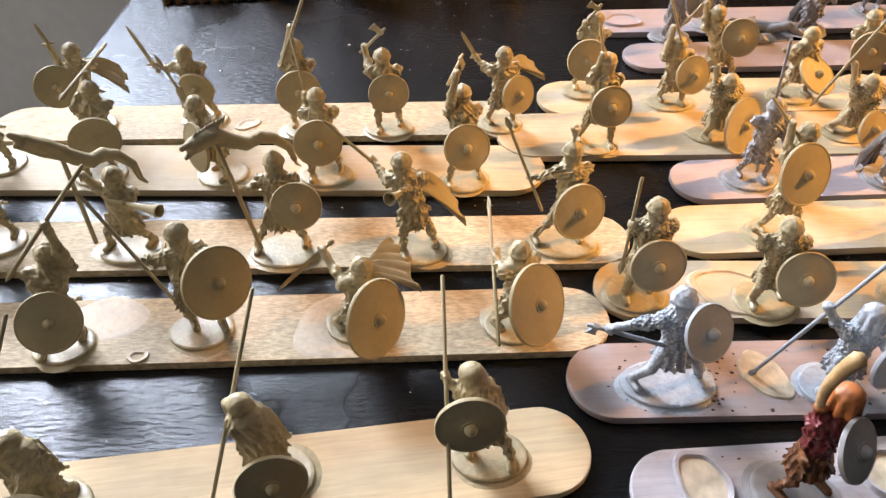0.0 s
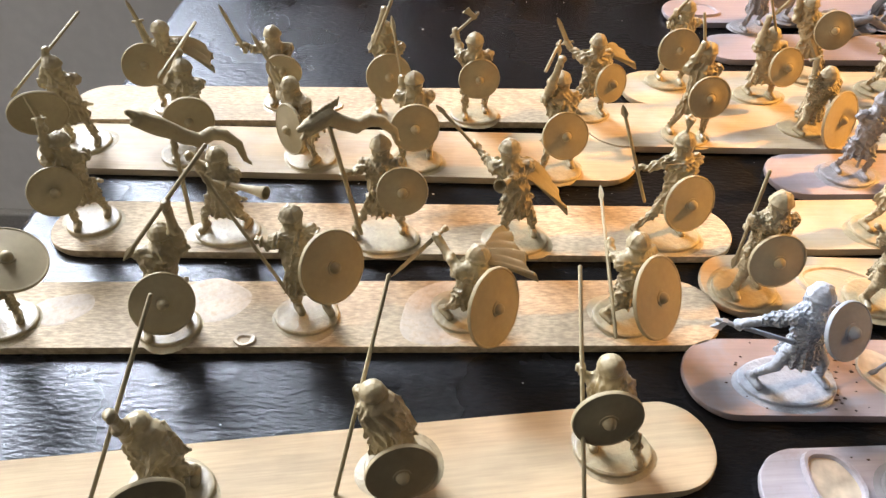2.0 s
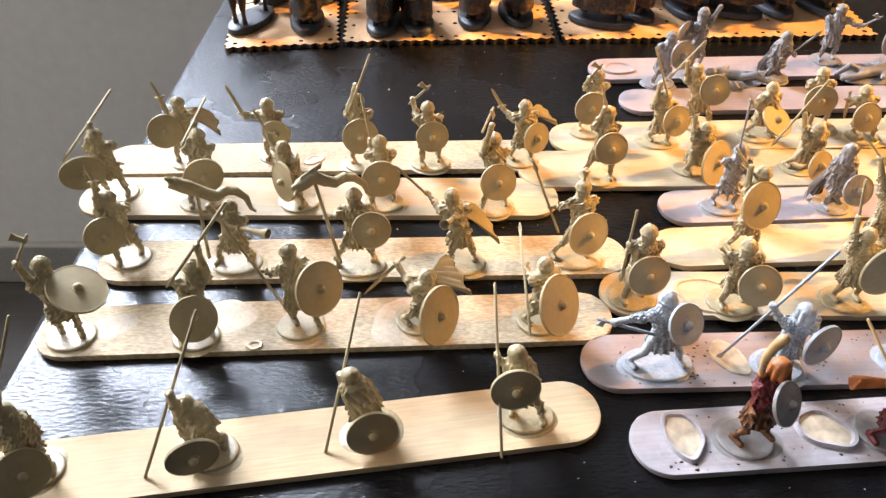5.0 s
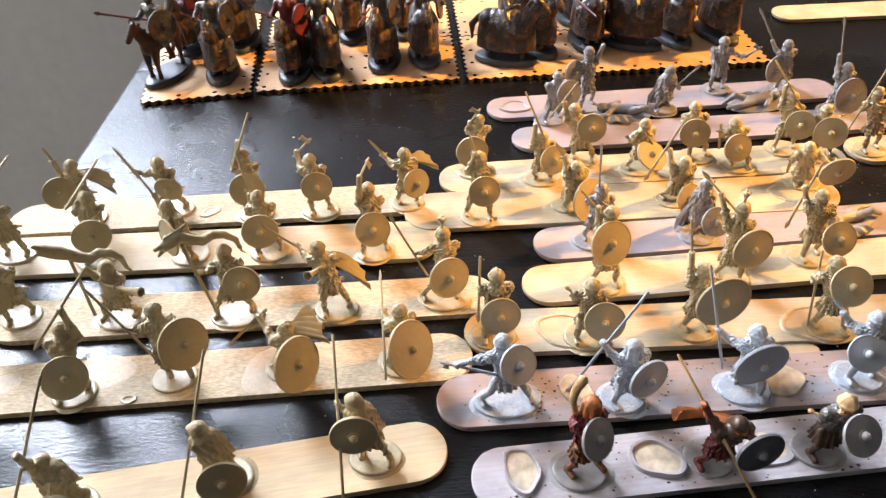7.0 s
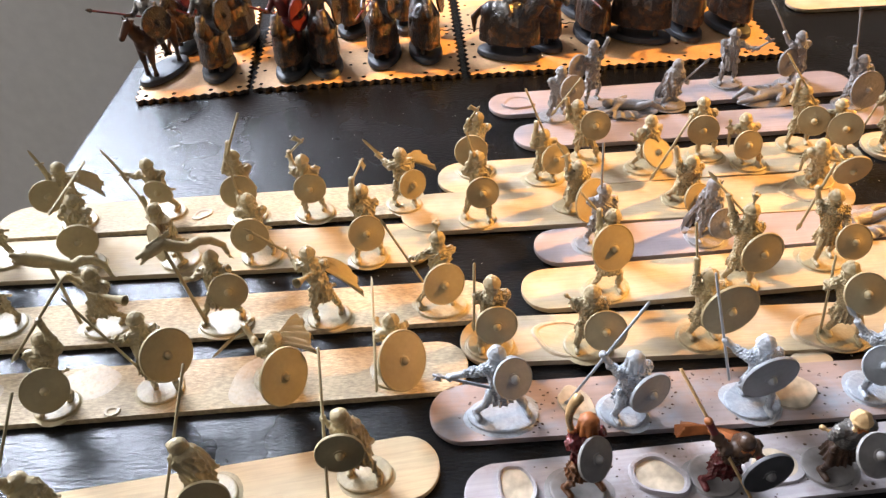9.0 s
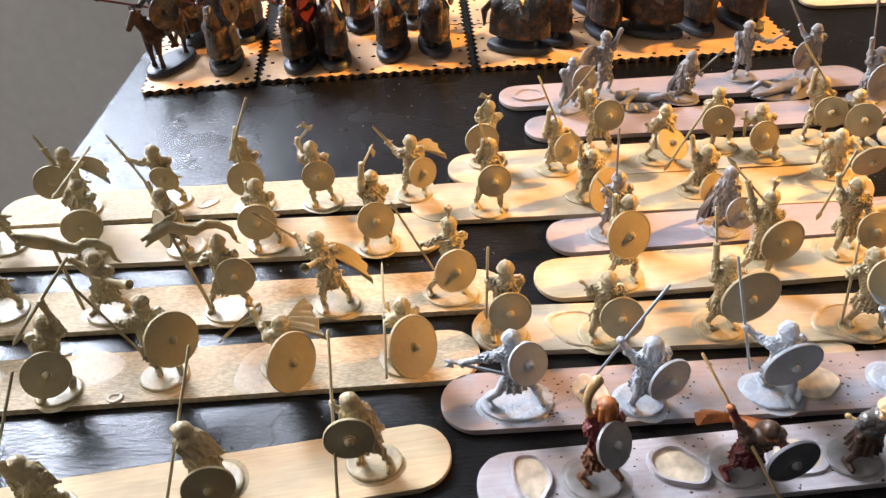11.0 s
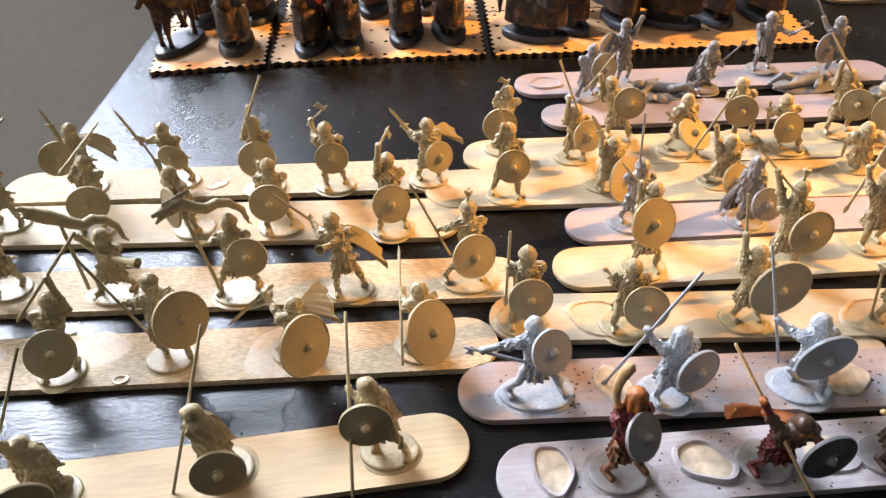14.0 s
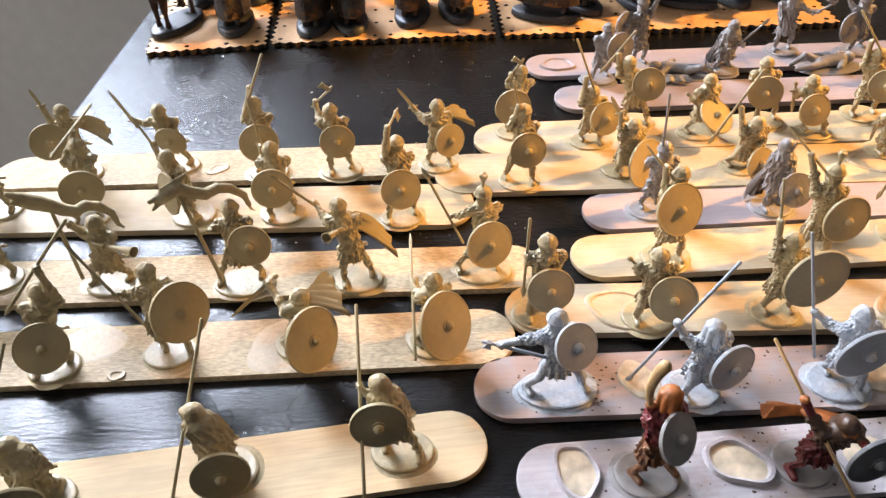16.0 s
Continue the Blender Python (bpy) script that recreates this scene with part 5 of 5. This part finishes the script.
    for s in (-1, 1):
        c.limb((0, s * 2.0, g + 17.5), (2.6, s * 4.8, g + 13.0), 1.9, 1.4, 3)
        c.limb((2.6, s * 4.8, g + 13.0), (1.2, s * 4.8, g + 7.6), 1.3, 1.0, 2)
        c.limb((0.6, s * 4.8, g + 7.2), (2.8, s * 5.0, g + 7.0), 0.9, 0.7, 2)
    c.limb((-0.5, 0, g + 17.5), (0.2, 0, g + 24.0), 2.8, 3.2, 3, 0.85, (0, 1, 0))
    c.limb((0, 3.2, g + 25), (0, -3.2, g + 25), 1.7, 1.7, 3)
    c.ball((0.4, 0, g + 29.0), (1.8, 1.7, 2.2), 4)
    c.limb((0.3, 0, g + 29.6), (0.3, 0, g + 31.2), 2.1, 1.0, 5)
    c.limb((0, -3.4, g + 24.8), (2.0, -5.6, g + 21.0), 1.4, 1.1, 3)
    c.limb((2.0, -5.6, g + 21.0), (6.0, -5.4, g + 22.5 - lower), 1.1, 0.8, 4)
    c.limb((0, 3.4, g + 24.8), (3.5, 5.0, g + 21.5), 1.4, 1.1, 3)
    if lance:
        a = Vector((-8, -5.6, g + 16))
        b = Vector((20, -5.2, g + 30 - lower * 3))
        c.limb(a, b, 0.42, 0.42, n=8, hard=6)
        spear_head(c, b + (b - a).normalized() * 3, b - a, 5, 0.8)
    c.disc((3.8, 6.6, g + 20.5), (0.35, 1.0, 0.1), 5.8, 7 if red else 5, 5)
    hide = M_HORSE2 if dark else M_HORSE
    coat = M_RED if red else M_STEEL
    slots = (M_BASEGREY, hide, M_LEATHER, coat, M_LEATHER, M_SCALE, M_RED, M_RED)
    c.place, c.turn = (at[0] * MM, at[1] * MM, 0.0), turn
    c.label = ("black-brown" if dark else "bay-brown") + " painted " + ("armoured horse" if barded else "horse") + " and " + ("red-cloaked" if red else "mail-clad") + " rider miniature on tray"
    c.category, c.group = "miniature", "cavalry miniatures on trays"
    c.scale = 1.16
    CASTS.append(c.build("cavalry_figurine", slots, 0.42, 0.14, int(at[0]) + 900))


cavalry((-95.5, 278.0), -112, dark=False, barded=False)
cavalry((-71.0, 279.0), -85, dark=True)
cavalry((-90.0, 308.0), -100, dark=False, red=True)
cavalry((-67.0, 312.0), -90, dark=True)
cavalry((-37.0, 277.0), -95, dark=True, red=True)
cavalry((-23.0, 278.5), -75, dark=False)
cavalry((3.0, 285.0), -95, dark=False, lower=3)
cavalry((21.5, 287.5), -80, dark=True)
cavalry((-42.0, 318.0), -90, dark=True)
cavalry((-14.0, 318.0), -90, dark=False, red=True)
cavalry((12.0, 320.0), -90, dark=True)
cavalry((59.0, 280.5), -20, dark=True, lance=False)
cavalry((73.5, 292.0), -60, dark=True)
cavalry((98.0, 296.0), -80, dark=True, lower=4)
cavalry((118.5, 292.0), -25, dark=True, lance=False)
cavalry((139.5, 297.5), -80, dark=False)
cavalry((160.5, 299.0), -70, dark=True)
cavalry((66.0, 325.0), -80, dark=True)
cavalry((95.0, 327.0), -80, dark=False)
cavalry((125.0, 328.0), -90, dark=True, red=True)
cavalry((152.0, 331.0), -90, dark=True)


# ---- glue rings and spills on the sticks ----


def ring_part(owner, x, y, rx, ry, turn, mat, name, label, width=0.22, h=0.7, filled=None):
    """An empty glue ring left where a base was prised off."""
    bm = bmesh.new()
    n = 40
    wob = [1 + 0.05 * math.sin(3 * 2 * math.pi * i / n + x) + 0.03 * math.sin(5 * 2 * math.pi * i / n + y) for i in range(n)]
    loops = []
    for k, z in ((1.12, 0.0), (1.05, h), (1.0 - width * 0.5, h * 0.9), (1.0 - width, 0.12 if filled is None else filled)):
        loops.append([bm.verts.new((rx * k * w * math.cos(2 * math.pi * i / n) * MM, ry * k * w * math.sin(2 * math.pi * i / n) * MM, z * MM)) for i, w in enumerate(wob)])
    for a, b in zip(loops, loops[1:]):
        for i in range(n):
            bm.faces.new((a[i], a[(i + 1) % n], b[(i + 1) % n], b[i]))
    bm.faces.new(loops[-1]).material_index = 1
    ob = part(name, bm, mat, owner, label)
    ob.matrix_world = pose(x * MM, y * MM, (STICK_T + 0.1) * MM, 0, 0, turn)
    return ob


ring_part(STICKS["B"], -56.3, 85.6, 1.9, 1.4, 5, [M_GLUE, M_STICK], "glue_ring", "small primed ring of dried glue", 0.5, 0.5)
ring_part(STICKS["P"], 45.0, 59.5, 4.0, 6.2, 8, [M_STICK_WORN, M_PALE], "glue_ring", "empty grey ring around pale bare glue", 0.14, 1.1, 0.4)
ring_part(STICKS["P"], 77.4, 61.5, 6.4, 4.6, -25, [M_STICK_WORN, M_PALE], "glue_ring", "empty grey ring around pale bare wood", 0.14, 1.1, 0.2)
ring_part(STICKS["P"], 103.8, 63.5, 6.6, 5.0, 10, [M_STICK_WORN, M_PALE], "glue_ring", "broken grey ring around pale bare glue", 0.2, 0.6, 0.5)
ring_part(STICKS["G"], 61.8, 83.0, 3.6, 5.6, 25, [M_PALE, M_PALE], "glue_ring", "flaked patch of bare glue on pink-grey paint", 0.3, 0.35, 0.2)
ring_part(STICKS["G"], 115.0, 84.5, 5.6, 5.0, 15, [M_PALE, M_PALE], "glue_ring", "flaked ring of bare glue on pink-grey paint", 0.2, 0.6, 0.5)
ring_part(STICKS["M"], 59.5, 236.5, 6.0, 4.6, 0, [M_STICK_GREY, M_STICK_GREY], "glue_ring", "empty grey oval ring of glue", 0.2, 0.8, 0.3)
ring_part(STICKS["E"], -53.0, 169.5, 3.4, 2.2, 40, [M_GLUE_THIN, M_GLUE_THIN], "glue_ring", "faint crusted ring of dried glue", 0.4, 0.4, 0.15)
ring_part(STICKS["I"], 62.0, 105.5, 8.2, 6.2, -20, [M_GLUE, M_STICK], "glue_ring", "raised curved ridge of dried primer", 0.12, 0.5)
ring_part(STICKS["I"], 131.0, 105.0, 7.8, 6.4, 15, [M_GLUE, M_STICK], "glue_ring", "raised curved ridge of dried primer", 0.12, 0.5)
ring_part(STICKS["F"], 150.0, 169.0, 8.4, 6.4, 10, [M_GLUE, M_STICK], "glue_ring", "raised curved ridge of dried primer", 0.12, 0.5)
ring_part(STICKS["B"], -66.0, 95.5, 7.5, 5.5, 15, [M_GLUE_THIN, M_GLUE_THIN], "glue_patch", "thin pale patch of spread glue", 0.3, 0.05, 0.06)
ring_part(STICKS["B"], -94.0, 92.0, 5.5, 3.6, 20, [M_GLUE_THIN, M_GLUE_THIN], "glue_patch", "thin pale patch of spread glue", 0.3, 0.05, 0.06)
ring_part(STICKS["B"], -19.5, 94.5, 8.0, 7.0, 60, [M_GLUE_THIN, M_GLUE_THIN], "glue_patch", "thin pale patch of spread glue", 0.3, 0.05, 0.06)

# a loose plastic base on the table
bm = bmesh.new()
slab(bm, [(5.5 * MM * math.cos(2 * math.pi * i / 28), 3.0 * MM * math.sin(2 * math.pi * i / 28)) for i in range(28)], 0.0, 1.2 * MM, 0.3 * MM)
ob = tagged(link_mesh("figurine_base", bm, M_STICK), "small loose oval figurine base between the sticks", "figurine base")
ob.matrix_world = pose(0.1245, 0.0957, 0.0001)

# ---- dust and flakes ----
rng = random.Random(7)
verts, faces = [], []


def flake(x, y, z, r, turn):
    k = len(verts)
    n = 5
    for i in range(n):
        a = 2 * math.pi * i / n + turn
        q = r * rng.uniform(0.6, 1.2)
        verts.append(((x + q * math.cos(a)) * MM, (y + q * math.sin(a) * 0.8) * MM, z * MM))
    verts.append((x * MM, y * MM, (z + r * 0.5) * MM))
    for i in range(n):
        faces.append((k + i, k + (i + 1) % n, k + n))


for i in range(800):
    x = rng.uniform(-105, 215)
    if rng.random() > 0.35 + 0.65 * (x + 105) / 320:
        continue
    flake(x, rng.uniform(30, 300), 0.05, rng.uniform(0.1, 0.26) * (2.2 if rng.random() < 0.07 else 1), rng.uniform(0, 6))
for i in range(260):
    flake(rng.triangular(158, 235, 200), rng.uniform(140, 215), 0.05, rng.uniform(0.12, 0.3), rng.uniform(0, 6))
me = bpy.data.meshes.new("dust_specks")
me.from_pydata(verts, [], faces)
me.materials.append(M_DUST)
tagged(new("dust_specks", me), "tiny white dust specks and flakes on the black table", "dust", kind="stuff")
verts, faces = [], []
for i in range(230):
    u, v = rng.uniform(-68, 66), rng.uniform(-8, 8)
    flake(100 + u * 0.999 - v * 0.04, 84.2 + u * 0.04 + v, STICK_T + 0.13, rng.uniform(0.14, 0.5), rng.uniform(0, 6))
for i in range(190):
    u, v = rng.uniform(-68, 60), rng.uniform(-8, 8)
    flake(107.8 + u * 0.996, 63.8 + u * 0.087 + v, STICK_T + 0.13, rng.uniform(0.16, 0.6), rng.uniform(0, 6))
me = bpy.data.meshes.new("paint_flecks")
me.from_pydata(verts, [], faces)
me.materials.append(M_LEATHER)
tagged(new("paint_flecks", me), "dark brown paint flecks scattered over the pink-grey sticks", "paint flecks", kind="stuff")

bpy.context.view_layer.update()
graph = bpy.context.evaluated_depsgraph_get()
for c in CASTS:
    ob = c.finish(graph)
    ob.matrix_world = pose(*c.place, 0, 0, c.turn)
    tagged(ob, c.label, c.category, c.group)
